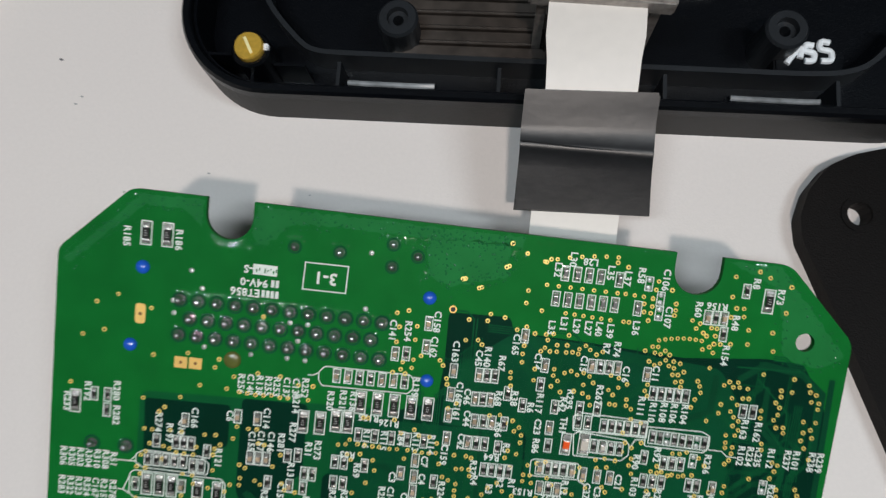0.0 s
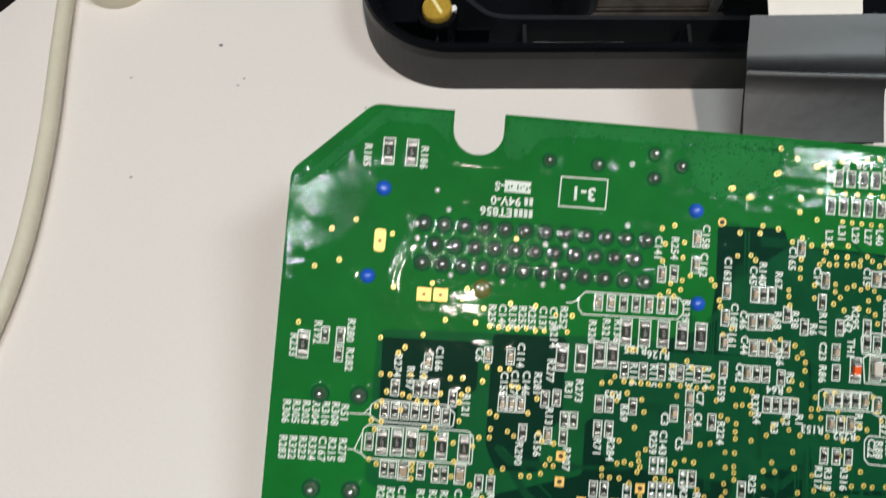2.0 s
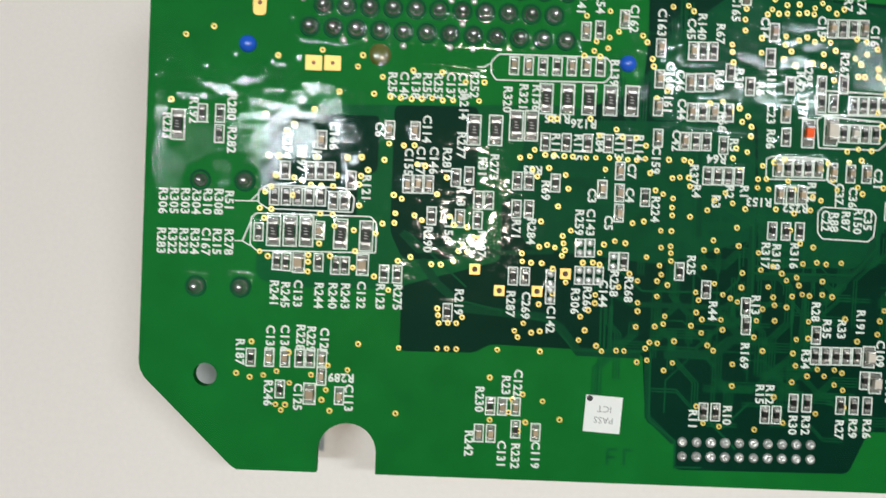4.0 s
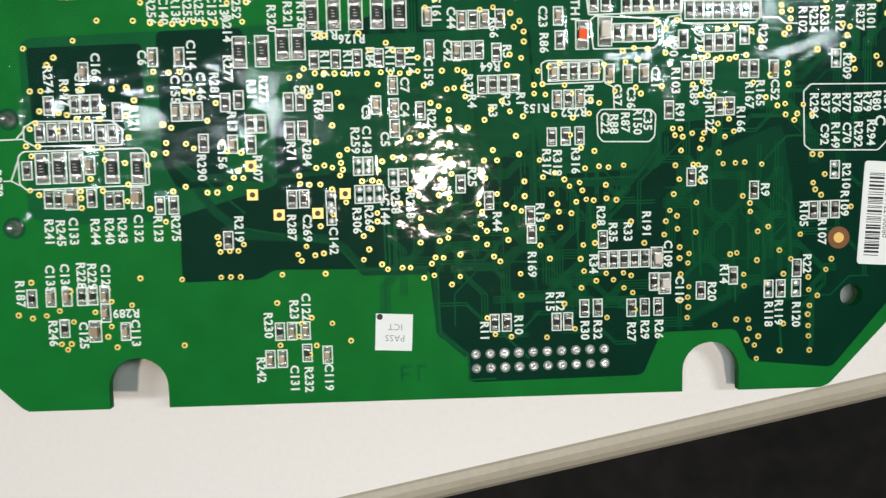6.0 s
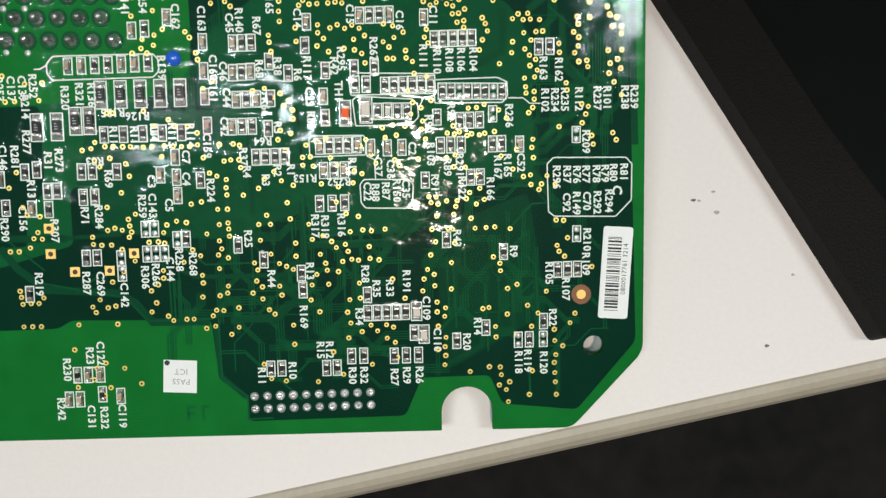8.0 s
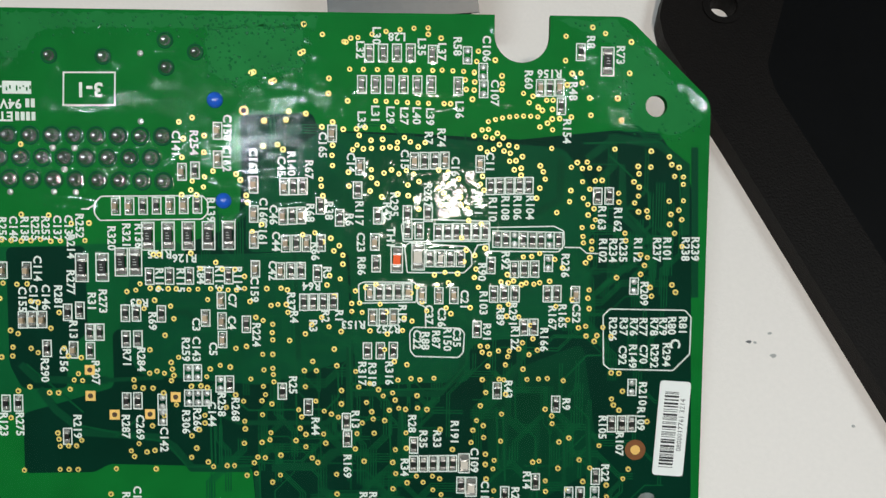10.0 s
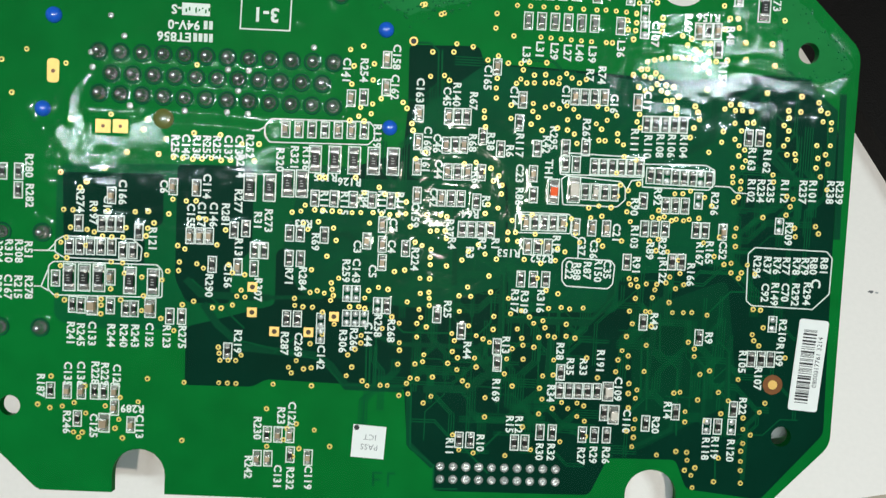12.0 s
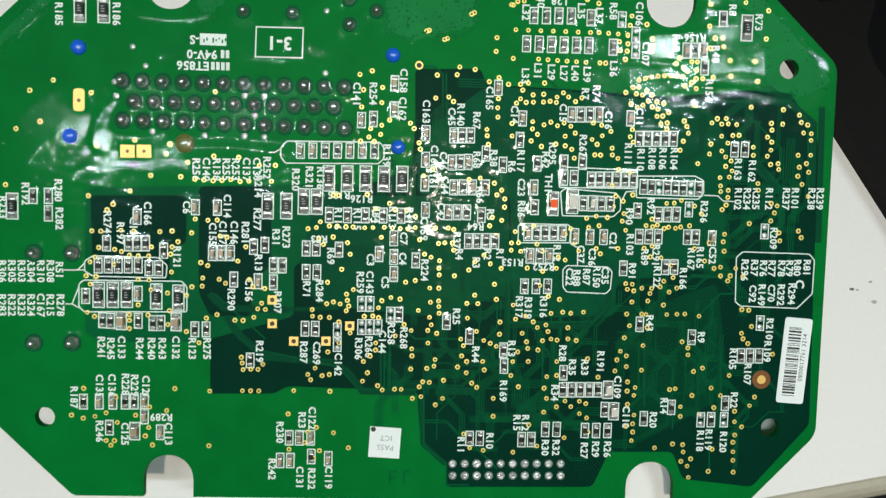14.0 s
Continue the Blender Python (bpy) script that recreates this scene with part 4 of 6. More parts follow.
# etched mark showing dark through the mask, as plain bars
bm = bmesh.new()
for line in ([(-0.8, -119.6), (-0.8, -116.8), (1.0, -116.8)], [(-0.8, -118.2), (0.6, -118.2)], [(2.2, -119.6), (2.2, -116.8), (3.6, -116.8)]):
    strip(bm, line, 0.42, TOP - 0.02, TOP + 0.035)
part("etched_mark", bm, M_HALF, board)
# white date field and bars for the maker's mark
bm = box(*(-41.36, -28.68), TOP + 0.02, *(-36.03, -26.34), TOP + 0.11)
part("date_field", bm, M_SILK, board)
bm = bmesh.new()
for k in range(8):
    x, y = (-40.69, -27.63)
    add_box(bm, x + k * 0.62, y - 0.5 + 0.35 * (k % 3), TOP + 0.1, x + k * 0.62 + 0.3, y + 0.2 + 0.3 * (k % 2), TOP + 0.125)
part("date_print", bm, M_MASK, board)
bm = bmesh.new()
for k in range(4):
    x, y = (-39.06, -32.80)
    add_box(bm, x + k * 1.0, y - 0.8, TOP + 0.02, x + k * 1.0 + 0.72, y + 0.8, TOP + 0.115)
part("maker_mark", bm, M_SILK, board)
bm = bmesh.new()
for k in range(2):
    x, y = (-37.13, -30.46)
    add_box(bm, x + k * 1.0, y - 0.7, TOP + 0.02, x + k * 1.0 + 0.7, y + 0.9, TOP + 0.115)
part("approval_mark", bm, M_SILK, board)

# plated holes
VIA = bmesh.new()
VIA_HOLE = bmesh.new()
via_rnd = random.Random(3)


def via(x, y, r=0.50):
    a, b = ring(x, y, r, 12), ring(x, y, r * 0.86, 12)
    c = ring(x, y, r * 0.42, 12)
    rows = [[VIA.verts.new(v3(px, py, z)) for px, py in lp] for lp, z in ((a, TOP + 0.03), (b, TOP + 0.135), (c, TOP + 0.14))]
    for p, q in zip(rows, rows[1:]):
        for i in range(12):
            j = (i + 1) % 12
            VIA.faces.new((p[i], p[j], q[j], q[i]))
    VIA_HOLE.faces.new([VIA_HOLE.verts.new(v3(px, py, TOP + 0.105 + 0.04 * (via_rnd.random() < 0.35))) for px, py in ring(x, y, r * 0.45, 10)])


def vias(*places):
    for x, y in places:
        via(x, y, via_rnd.uniform(0.50, 0.58))
        WETTED.append((x, y, 0.0, 0.0, via_rnd.uniform(-0.02, 0.035)))


vias((-70.7, -36.7), (-75.4, -38.9), (-63.2, -39.0), (-73.4, -45.1), (-78.2, -46.7), (-62.1, -49.6), (-54.4, -48.3), (-48.1, -50.9))
vias((-47.3, -48.9), (-43.7, -52.5), (-38.4, -51.1), (-33.3, -51.2), (-38.2, -38.0), (-25.8, -52.6), (-29.1, -52.7), (-8.8, -33.5))
vias((-6.3, -32.7), (-8.0, -36.6), (-4.1, -36.0), (-4.2, -39.1), (-8.3, -40.1), (-2.5, -42.6), (-4.1, -43.7), (-6.7, -46.2))
vias((-5.6, -47.1), (-4.3, -45.6), (-6.4, -44.5), (-8.4, -47.1), (14.4, -20.2), (5.2, -24.1), (9.0, -25.6), (19.2, -25.1))
vias((19.1, -27.9), (22.7, -29.2), (7.1, -33.1), (11.2, -32.9), (11.7, -31.3), (14.9, -31.7), (17.9, -34.1), (19.9, -33.2))
vias((6.9, -37.8), (9.6, -37.5), (10.6, -38.4), (21.9, -34.5), (24.4, -34.4), (24.9, -35.6), (26.0, -34.1), (29.4, -34.0))
vias((19.9, -37.5), (19.8, -39.4), (19.9, -41.3), (1.8, -43.1), (2.6, -44.2), (3.7, -47.1), (4.0, -48.4), (17.7, -43.9))
vias((17.8, -45.2), (18.1, -47.0), (22.9, -42.5), (23.0, -45.1), (23.7, -38.3), (24.5, -37.4), (25.7, -38.1), (27.1, -36.5))
vias((29.3, -36.3), (30.7, -37.7), (32.1, -36.8), (27.2, -42.0), (27.2, -43.5), (28.3, -44.6), (29.6, -42.6), (31.0, -42.0))
vias((32.4, -42.7), (33.4, -35.9), (34.5, -36.7), (36.0, -37.6), (37.3, -36.8), (33.8, -42.1), (35.2, -42.7), (36.2, -44.1))
vias((34.1, -44.8), (32.2, -46.5), (27.0, -46.0), (29.2, -47.1), (34.2, -46.8), (27.2, -38.0), (29.3, -37.9), (32.0, -37.9))
vias((35.6, -47.5), (36.2, -49.3), (39.9, -41.9), (41.7, -42.3), (43.7, -43.5), (39.8, -45.3), (41.9, -44.5), (40.9, -46.3))
vias((40.5, -48.5), (41.7, -48.5), (45.4, -49.1), (44.1, -47.0), (44.2, -48.4), (45.7, -51.4), (37.7, -16.7), (40.1, -17.4))
vias((47.1, -19.7), (46.8, -21.6), (50.3, -21.3), (51.6, -24.2), (46.4, -23.7), (46.5, -25.4), (44.7, -25.0), (44.9, -26.8))
vias((46.4, -26.9), (46.1, -28.6), (51.7, -25.6), (51.6, -26.8), (55.7, -27.4), (57.5, -27.9), (56.8, -29.1), (58.5, -29.9))
vias((59.3, -30.5), (60.1, -28.6), (61.3, -28.6), (61.2, -30.3), (58.9, -33.6), (60.3, -32.9), (61.3, -34.1), (61.2, -32.1))
vias((62.6, -32.0), (61.2, -37.6), (40.8, -29.5), (42.0, -29.5), (46.5, -35.4), (48.0, -34.3), (49.2, -34.2), (48.7, -35.6))
vias((50.0, -35.8), (50.9, -34.9), (52.0, -35.7), (51.3, -37.0), (53.1, -37.1), (54.6, -37.4), (52.2, -38.2), (53.4, -38.6))
vias((50.2, -37.9), (49.0, -38.4), (47.7, -37.7), (55.7, -39.2), (53.3, -40.1), (54.5, -40.0), (54.2, -41.7), (55.5, -41.4))
vias((55.5, -42.7), (60.1, -43.4), (59.1, -40.9), (59.7, -42.0), (59.1, -45.1), (58.5, -47.0), (48.2, -43.0), (47.8, -44.5))
vias((48.5, -45.6), (62.4, -49.7), (63.5, -16.7), (63.5, -21.2), (64.8, -23.6), (66.4, -23.5), (66.7, -25.3), (63.9, -25.7))
vias((68.2, -28.1), (68.5, -31.3), (64.8, -31.7), (73.5, -28.1), (74.3, -32.2), (75.6, -23.4), (75.8, -17.6), (73.2, -37.6))
vias((65.0, -41.1), (66.1, -40.2), (68.0, -40.1), (67.1, -41.3), (68.5, -41.2), (70.3, -41.3), (67.2, -43.8), (69.6, -43.6))
vias((70.9, -43.5), (68.6, -45.2), (65.0, -45.5), (64.8, -47.6), (67.4, -46.9), (68.3, -48.1), (69.5, -48.9), (68.4, -50.1))
vias((74.1, -45.9), (74.2, -47.6), (75.7, -54.9), (75.5, -53.5), (77.7, -40.8), (77.9, -42.2), (77.0, -43.7), (78.0, -44.7))
vias((77.9, -46.4), (77.2, -47.7), (78.0, -49.4), (79.6, -49.2), (80.1, -37.9), (80.1, -40.9), (83.6, -38.9), (84.1, -40.4))
vias((85.5, -40.9), (84.7, -42.6), (86.4, -42.7), (86.4, -44.1), (83.8, -47.3), (86.5, -47.2), (85.7, -49.0), (84.2, -49.8))
vias((86.3, -50.8), (84.0, -51.7), (85.0, -53.4), (86.5, -55.9), (79.8, -50.4), (68.5, -15.0), (70.9, -16.1), (67.3, -52.5))
vias((67.5, -54.2), (67.6, -55.4), (69.2, -55.1), (69.2, -56.6), (69.3, -52.3), (69.8, -51.0), (68.9, -58.2), (68.1, -59.2))
vias((78.6, -57.6), (79.9, -58.1), (79.4, -59.6), (78.7, -61.3), (80.6, -63.8), (80.9, -65.5), (74.1, -62.0), (84.8, -63.3))
vias((85.5, -64.7), (48.1, -52.0), (48.9, -56.6), (44.4, -54.7), (45.3, -57.0), (46.9, -58.0), (44.9, -59.2), (47.2, -60.6))
vias((46.9, -62.2), (47.7, -64.1), (41.3, -61.3), (39.3, -61.8), (43.7, -61.5), (39.8, -63.7), (42.0, -63.3), (37.0, -67.0))
vias((37.9, -68.7), (41.6, -68.1), (42.5, -69.2), (46.2, -68.0), (51.8, -67.8), (53.5, -67.3), (53.2, -69.6), (52.0, -63.0))
vias((53.4, -63.2), (54.4, -62.8), (55.9, -63.5), (56.8, -63.2), (58.3, -63.4), (53.2, -61.6), (56.2, -58.2), (57.8, -58.1))
vias((59.3, -57.5), (62.2, -58.6), (63.7, -60.2), (55.5, -69.7), (57.8, -71.3), (59.4, -63.1), (61.3, -62.8), (62.6, -67.6))
vias((64.9, -70.2), (65.7, -66.3), (67.0, -71.7), (68.4, -71.4), (68.9, -64.4), (68.7, -66.0), (69.0, -68.0), (49.6, -75.5))
vias((48.6, -76.6), (50.0, -76.9), (48.2, -75.4), (51.7, -76.3), (53.8, -76.3), (53.1, -79.0), (49.7, -79.3), (53.5, -77.4))
vias((55.6, -75.9), (56.3, -74.7), (58.3, -73.9), (59.2, -76.1), (57.6, -77.0), (56.5, -79.8), (48.7, -81.9), (51.9, -81.8))
vias((52.8, -81.9), (57.3, -81.8), (59.5, -81.7), (61.2, -81.6), (64.3, -82.0), (49.4, -84.4), (70.6, -73.2), (71.7, -71.6))
vias((73.3, -73.3), (68.5, -73.3), (70.1, -74.3), (73.5, -80.4), (75.0, -80.5), (75.8, -84.0), (73.7, -85.5), (74.1, -86.7))
vias((75.2, -87.7), (80.7, -89.9), (71.5, -94.7), (77.3, -99.3), (76.3, -101.2), (69.8, -99.1), (68.5, -101.8), (73.1, -102.5))
vias((73.2, -104.8), (74.8, -105.9), (73.4, -107.7), (73.1, -109.3), (73.2, -111.4), (73.3, -113.3), (73.5, -115.9), (65.5, -103.5))
vias((65.6, -93.2), (62.3, -90.4), (62.2, -88.9), (60.9, -87.6), (67.7, -97.5), (63.6, -99.2), (58.7, -98.0), (59.9, -97.8))
vias((61.2, -101.7), (61.3, -103.8), (56.0, -110.8), (59.9, -109.9), (62.1, -110.0), (62.3, -111.6), (64.0, -113.1), (61.9, -113.7))
vias((63.3, -114.7), (68.0, -115.8), (63.7, -117.2), (68.6, -110.9), (63.7, -94.0), (48.4, -87.0), (47.7, -89.9), (49.0, -90.9))
vias((47.0, -91.8), (46.7, -94.2), (49.1, -93.2), (52.4, -93.9), (49.5, -96.5), (51.2, -97.7), (49.5, -98.5), (51.0, -99.4))
vias((49.7, -101.4), (51.2, -103.7), (51.0, -105.6), (49.6, -106.2), (51.1, -107.4), (50.9, -109.3), (53.2, -84.7), (52.5, -88.6))
vias((40.7, -91.7), (43.1, -95.6), (-42.2, -55.9), (-40.4, -56.0), (-38.5, -56.1), (-36.7, -56.0), (-34.9, -55.8), (-33.0, -56.1))
vias((-31.2, -56.0), (-26.6, -55.9), (-80.4, -58.1), (-63.8, -59.9), (-55.4, -58.7), (-58.8, -61.5), (-60.0, -62.7), (-45.1, -55.5))
vias((-51.2, -55.4), (-63.1, -67.1), (-61.3, -67.1), (-46.8, -66.7), (-57.2, -66.8), (-54.6, -66.9), (-49.3, -66.9), (-61.7, -70.5))
vias((-58.5, -70.8), (-57.1, -71.2), (-55.5, -71.9), (-53.7, -72.0), (-51.6, -72.0), (-51.0, -70.1), (-47.1, -71.5), (-46.8, -70.0))
vias((-45.6, -68.9), (-46.9, -75.2), (-42.8, -67.0), (-39.5, -64.3), (-37.6, -64.2), (-42.1, -64.1), (-63.5, -73.5), (-62.5, -72.5))
vias((-58.6, -73.9), (-62.3, -76.5), (-64.3, -76.4), (-63.5, -78.1), (-51.1, -79.0), (-53.7, -76.9), (-51.5, -77.0), (-47.7, -79.6))
vias((-43.8, -80.0), (-53.7, -82.2), (-51.7, -84.3), (-47.3, -83.3), (-55.5, -84.3), (-55.5, -85.5), (-55.5, -87.2), (-64.1, -84.0))
vias((-62.6, -84.8), (-47.6, -86.2), (-40.5, -76.3), (-37.1, -76.5), (-35.8, -77.3), (-40.6, -78.0), (-42.7, -78.2), (-40.9, -73.1))
vias((-39.5, -73.7), (-37.0, -67.5), (-35.6, -67.7), (-31.7, -69.6), (-33.3, -72.6), (-30.9, -76.4), (-30.1, -77.9), (-28.3, -81.3))
vias((-27.7, -78.2), (-29.1, -82.5), (-27.5, -82.6), (-29.9, -84.3), (-32.1, -85.0), (-33.8, -85.0), (-37.5, -83.9), (-39.7, -84.7))
vias((-43.8, -87.6), (-41.2, -89.9), (-32.4, -92.8), (-32.2, -94.0), (-32.0, -95.4), (-30.4, -95.3), (-28.9, -95.3), (-27.9, -94.2))
vias((-38.9, -100.1), (-32.1, -99.9), (-30.4, -99.9), (-28.7, -99.9), (-46.1, -99.7), (-64.9, -100.0), (-67.4, -105.7), (-65.0, -106.3))
vias((-62.6, -105.9), (-60.3, -105.1), (-54.2, -105.5), (-58.3, -101.7), (-51.3, -103.7), (-47.8, -104.4), (-51.5, -108.1), (-52.2, -109.9))
vias((-58.0, -107.1), (-60.3, -111.0), (-58.6, -111.0), (-59.3, -112.0), (-50.7, -111.8), (-39.0, -111.8), (-22.5, -104.7), (-21.4, -99.7))
vias((-22.2, -112.3), (-16.5, -107.5), (-12.9, -108.6), (-9.7, -111.8), (-15.8, -112.5), (-17.0, -114.1), (-18.3, -108.5), (-18.9, -110.8))
vias((-13.8, -58.4), (-12.7, -58.4), (-16.4, -64.0), (-14.5, -64.8), (-12.9, -64.8), (-11.1, -64.9), (-9.6, -64.9), (-7.2, -65.0))
vias((-5.5, -64.9), (-3.1, -64.8), (-1.4, -64.9), (0.2, -65.0), (1.8, -65.0), (3.3, -64.7), (-17.2, -65.2), (-18.9, -65.5))
vias((-3.7, -66.9), (-5.0, -61.0), (-6.8, -58.1), (-2.1, -59.8), (-0.9, -61.1), (1.5, -61.1), (3.3, -62.4), (4.3, -67.2))
vias((7.5, -64.7), (10.2, -64.6), (11.4, -64.9), (4.8, -53.9), (6.6, -52.5), (-13.7, -67.1), (-10.7, -68.2), (-10.1, -70.6))
vias((-11.8, -73.8), (-16.6, -67.5), (-15.7, -68.7), (-14.7, -76.6), (-10.7, -79.0), (-10.5, -80.3), (-10.2, -81.5), (-12.0, -81.1))
vias((-13.4, -80.7), (-14.8, -81.1), (-17.8, -82.4), (-17.7, -83.8), (-16.1, -84.0), (-14.2, -84.0), (-12.2, -84.9), (-9.3, -78.0))
vias((-6.9, -83.6), (-5.1, -83.5), (-4.0, -81.7), (-3.3, -80.2), (-1.4, -79.5), (0.5, -79.8), (-3.9, -83.8), (1.5, -85.2))
vias((1.6, -76.2), (3.6, -75.8), (4.4, -82.1), (3.0, -86.4), (6.5, -86.3), (7.2, -85.1), (8.4, -86.9), (6.8, -83.5))
vias((6.7, -77.3), (8.6, -77.3), (8.6, -80.0), (8.7, -81.2), (8.8, -82.6), (6.9, -80.3), (8.5, -73.1), (8.6, -74.5))
vias((8.6, -71.5), (6.8, -70.8), (5.4, -70.2), (9.6, -67.7), (8.3, -67.9), (11.2, -67.7), (11.5, -69.2), (11.8, -74.6))
vias((14.8, -73.3), (16.0, -71.5), (17.9, -70.1), (19.3, -71.9), (21.6, -72.8), (20.3, -76.2), (16.2, -78.6), (14.6, -80.4))
vias((16.9, -80.4), (20.8, -79.4), (14.8, -83.5), (21.7, -84.2), (24.4, -80.5), (25.0, -83.5), (18.1, -55.7), (16.6, -54.0))
vias((14.3, -54.4), (19.6, -55.0), (20.2, -57.4), (21.2, -56.4), (21.9, -58.2), (21.9, -59.9), (21.4, -62.7), (19.4, -62.1))
vias((18.9, -63.9), (20.3, -66.0), (23.6, -67.4), (23.6, -68.9), (25.1, -67.3), (24.3, -65.0), (26.3, -64.3), (28.2, -63.7))
vias((25.6, -69.1), (27.1, -72.6), (29.0, -67.5), (30.4, -73.2), (33.3, -72.5), (34.9, -65.3), (36.0, -64.1), (30.2, -69.0))
vias((33.6, -70.1), (35.1, -70.7), (29.9, -76.2), (31.8, -78.5), (32.5, -82.1), (35.0, -81.8), (34.2, -79.1), (36.7, -82.0))
vias((39.4, -81.7), (36.2, -85.1), (31.5, -84.6), (27.1, -82.8), (28.8, -84.0), (-12.1, -89.3), (-14.4, -91.3), (-9.8, -87.2))
vias((-4.4, -89.2), (-5.5, -92.0), (-4.4, -90.7), (-6.9, -93.2), (-6.0, -95.6), (-7.0, -97.4), (-3.8, -98.3), (-2.8, -99.2))
vias((-0.2, -99.0), (1.2, -99.0), (3.6, -100.9), (5.4, -100.5), (7.1, -97.4), (10.1, -96.9), (10.0, -100.8), (8.5, -102.2))
vias((5.0, -98.4), (5.7, -97.3), (6.5, -94.4), (8.2, -92.5), (8.0, -93.9), (3.1, -94.6), (3.2, -90.3), (3.3, -91.8))
vias((-0.3, -87.6), (6.6, -89.0), (-18.5, -96.2), (-17.0, -94.8), (-15.5, -96.4), (-14.0, -96.1), (-17.9, -97.3), (-13.8, -99.7))
vias((-10.7, -82.5), (13.5, -88.0), (16.8, -86.3), (14.1, -89.4), (13.8, -91.6), (13.0, -94.0), (14.9, -92.8), (14.9, -95.2))
vias((18.3, -92.7), (18.7, -94.5), (18.4, -88.2), (19.8, -88.8), (21.1, -89.4), (21.7, -86.8), (26.5, -86.5), (27.5, -88.3))
vias((27.8, -89.7), (25.7, -90.5), (24.7, -92.6), (28.0, -92.5), (24.4, -95.6), (26.1, -98.0), (29.7, -85.2), (32.0, -86.0))
vias((32.7, -87.6), (30.9, -88.0), (30.0, -90.0), (34.0, -87.8), (36.3, -87.5), (38.1, -87.8), (16.1, -97.4), (17.2, -98.3))
vias((20.8, -100.6), (20.9, -104.5), (14.7, -108.4), (19.0, -111.9), (16.1, -111.4), (25.4, -112.2), (30.5, -110.8), (28.6, -106.2))
vias((31.7, -103.4), (32.2, -100.4), (31.6, -98.2), (32.1, -95.7), (34.1, -92.4), (34.2, -95.4), (36.2, -100.9), (34.4, -102.2))
vias((37.5, -102.1), (39.3, -100.9), (39.4, -103.6), (40.7, -101.4), (36.3, -108.9), (41.0, -104.5), (41.4, -107.6))


def via_run(x0, y0, x1, y1, n, bend=0.0):
    for i in range(n):
        t = i / (n - 1)
        via(x0 + (x1 - x0) * t, y0 + (y1 - y0) * t + bend * 4 * t * (1 - t))


via_run(*(49.17, -32.72), *(58.44, -31.72), 8, 0.5)
via_run(*(23.06, -23.34), *(38.58, -23.36), 7)
via_run(*(27.96, -29.15), *(37.88, -29.50), 6)
via_run(*(40.35, -23.30), *(46.39, -23.55), 4)
via_run(*(21.97, -18.28), *(37.65, -15.53), 7, 0.6)
vias((4.73, -24.26), (8.42, -25.84), (13.84, -20.51), (14.51, -15.18), (17.97, -17.01), (22.36, -18.36), (23.25, -17.63))
tagged(part("via_plating", VIA, M_GOLD, board, "small gold-plated through holes"), kind="stuff")
tagged(part("via_bore_fill", VIA_HOLE, M_HOLE, board), kind="stuff")

# soldered pins of the large connector and of the flat header
PIN_MESH = mesh_of("solder_pin", lathe([(1.30, 0.0), (1.26, 0.14), (1.04, 0.36), (0.82, 0.80), (0.70, 1.25), (0.56, 1.50), (0.44, 1.60), (0.24, 1.66), (0.0, 1.68)], 0, 0, 18), M_PIN, True)
RING_MESH = mesh_of("pin_collar", lathe([(1.8, 0.0), (1.77, 0.10), (1.68, 0.13), (1.55, 0.10), (1.40, 0.08)], 0, 0, 24), M_COLLAR, True)
LOW_PIN = mesh_of("header_joint", lathe([(0.92, 0.0), (0.88, 0.12), (0.62, 0.34), (0.36, 0.42), (0.30, 0.36), (0.0, 0.34)], 0, 0, 16), M_SOLDER, True)
pin_rnd = random.Random(8)


def pin(x, y, s=1.0):
    ob = child_at("solder_pin", PIN_MESH, board, x, y, TOP + 0.05, pin_rnd.uniform(0, 360), s * pin_rnd.uniform(0.92, 1.04))
    child_at("pin_collar", RING_MESH, board, x, y, TOP + 0.05, 0, s)
    WETTED.append((x, y, 0.95 * s, 0.95 * s, 0.55))
    return ob


def pin_row(x0, y0, x1, y1, n):
    for i in range(n):
        t = i / (n - 1)
        pin(x0 + (x1 - x0) * t, y0 + (y1 - y0) * t)


def header_row(x0, y0, x1, y1):
    for i in range(10):
        t = i / 9
        child_at("header_joint", LOW_PIN, board, x0 + (x1 - x0) * t, y0 + (y1 - y0) * t, TOP + 0.04, pin_rnd.uniform(0, 360), pin_rnd.uniform(0.95, 1.05))


pin_row(-57.00, -36.35, -11.89, -36.24, 12)
pin_row(-54.51, -40.48, -14.02, -40.33, 11)
pin_row(-56.78, -44.32, -11.74, -44.65, 12)
header_row(12.54, -114.94, 35.76, -114.60)
header_row(12.62, -117.53, 35.86, -117.21)
for p in ((-74.87, -71.95), (-67.11, -71.75), (-75.02, -90.61), (-67.20, -90.45)):
    pin(*p, 1.05)
for p in ((-32.66, -21.57), (-22.70, -21.63), (-11.21, -18.50), (-11.05, -23.50), (-5.65, -20.59)):
    pin(*p, 0.85)
for p in ((-15.80, -20.93), (-58.47, -36.63), (-58.14, -39.46), (-50.86, -46.43), (-32.26, -38.62), (-28.24, -38.60), (-30.15, -42.57), (-15.87, -33.50), (-54.85, -29.48), (-52.24, -33.24), (-40.33, -46.91), (-32.18, -46.78), (-28.14, -46.88)):
    child_at("solder_dot", empty_pads(), board, *p, TOP + 0.05)

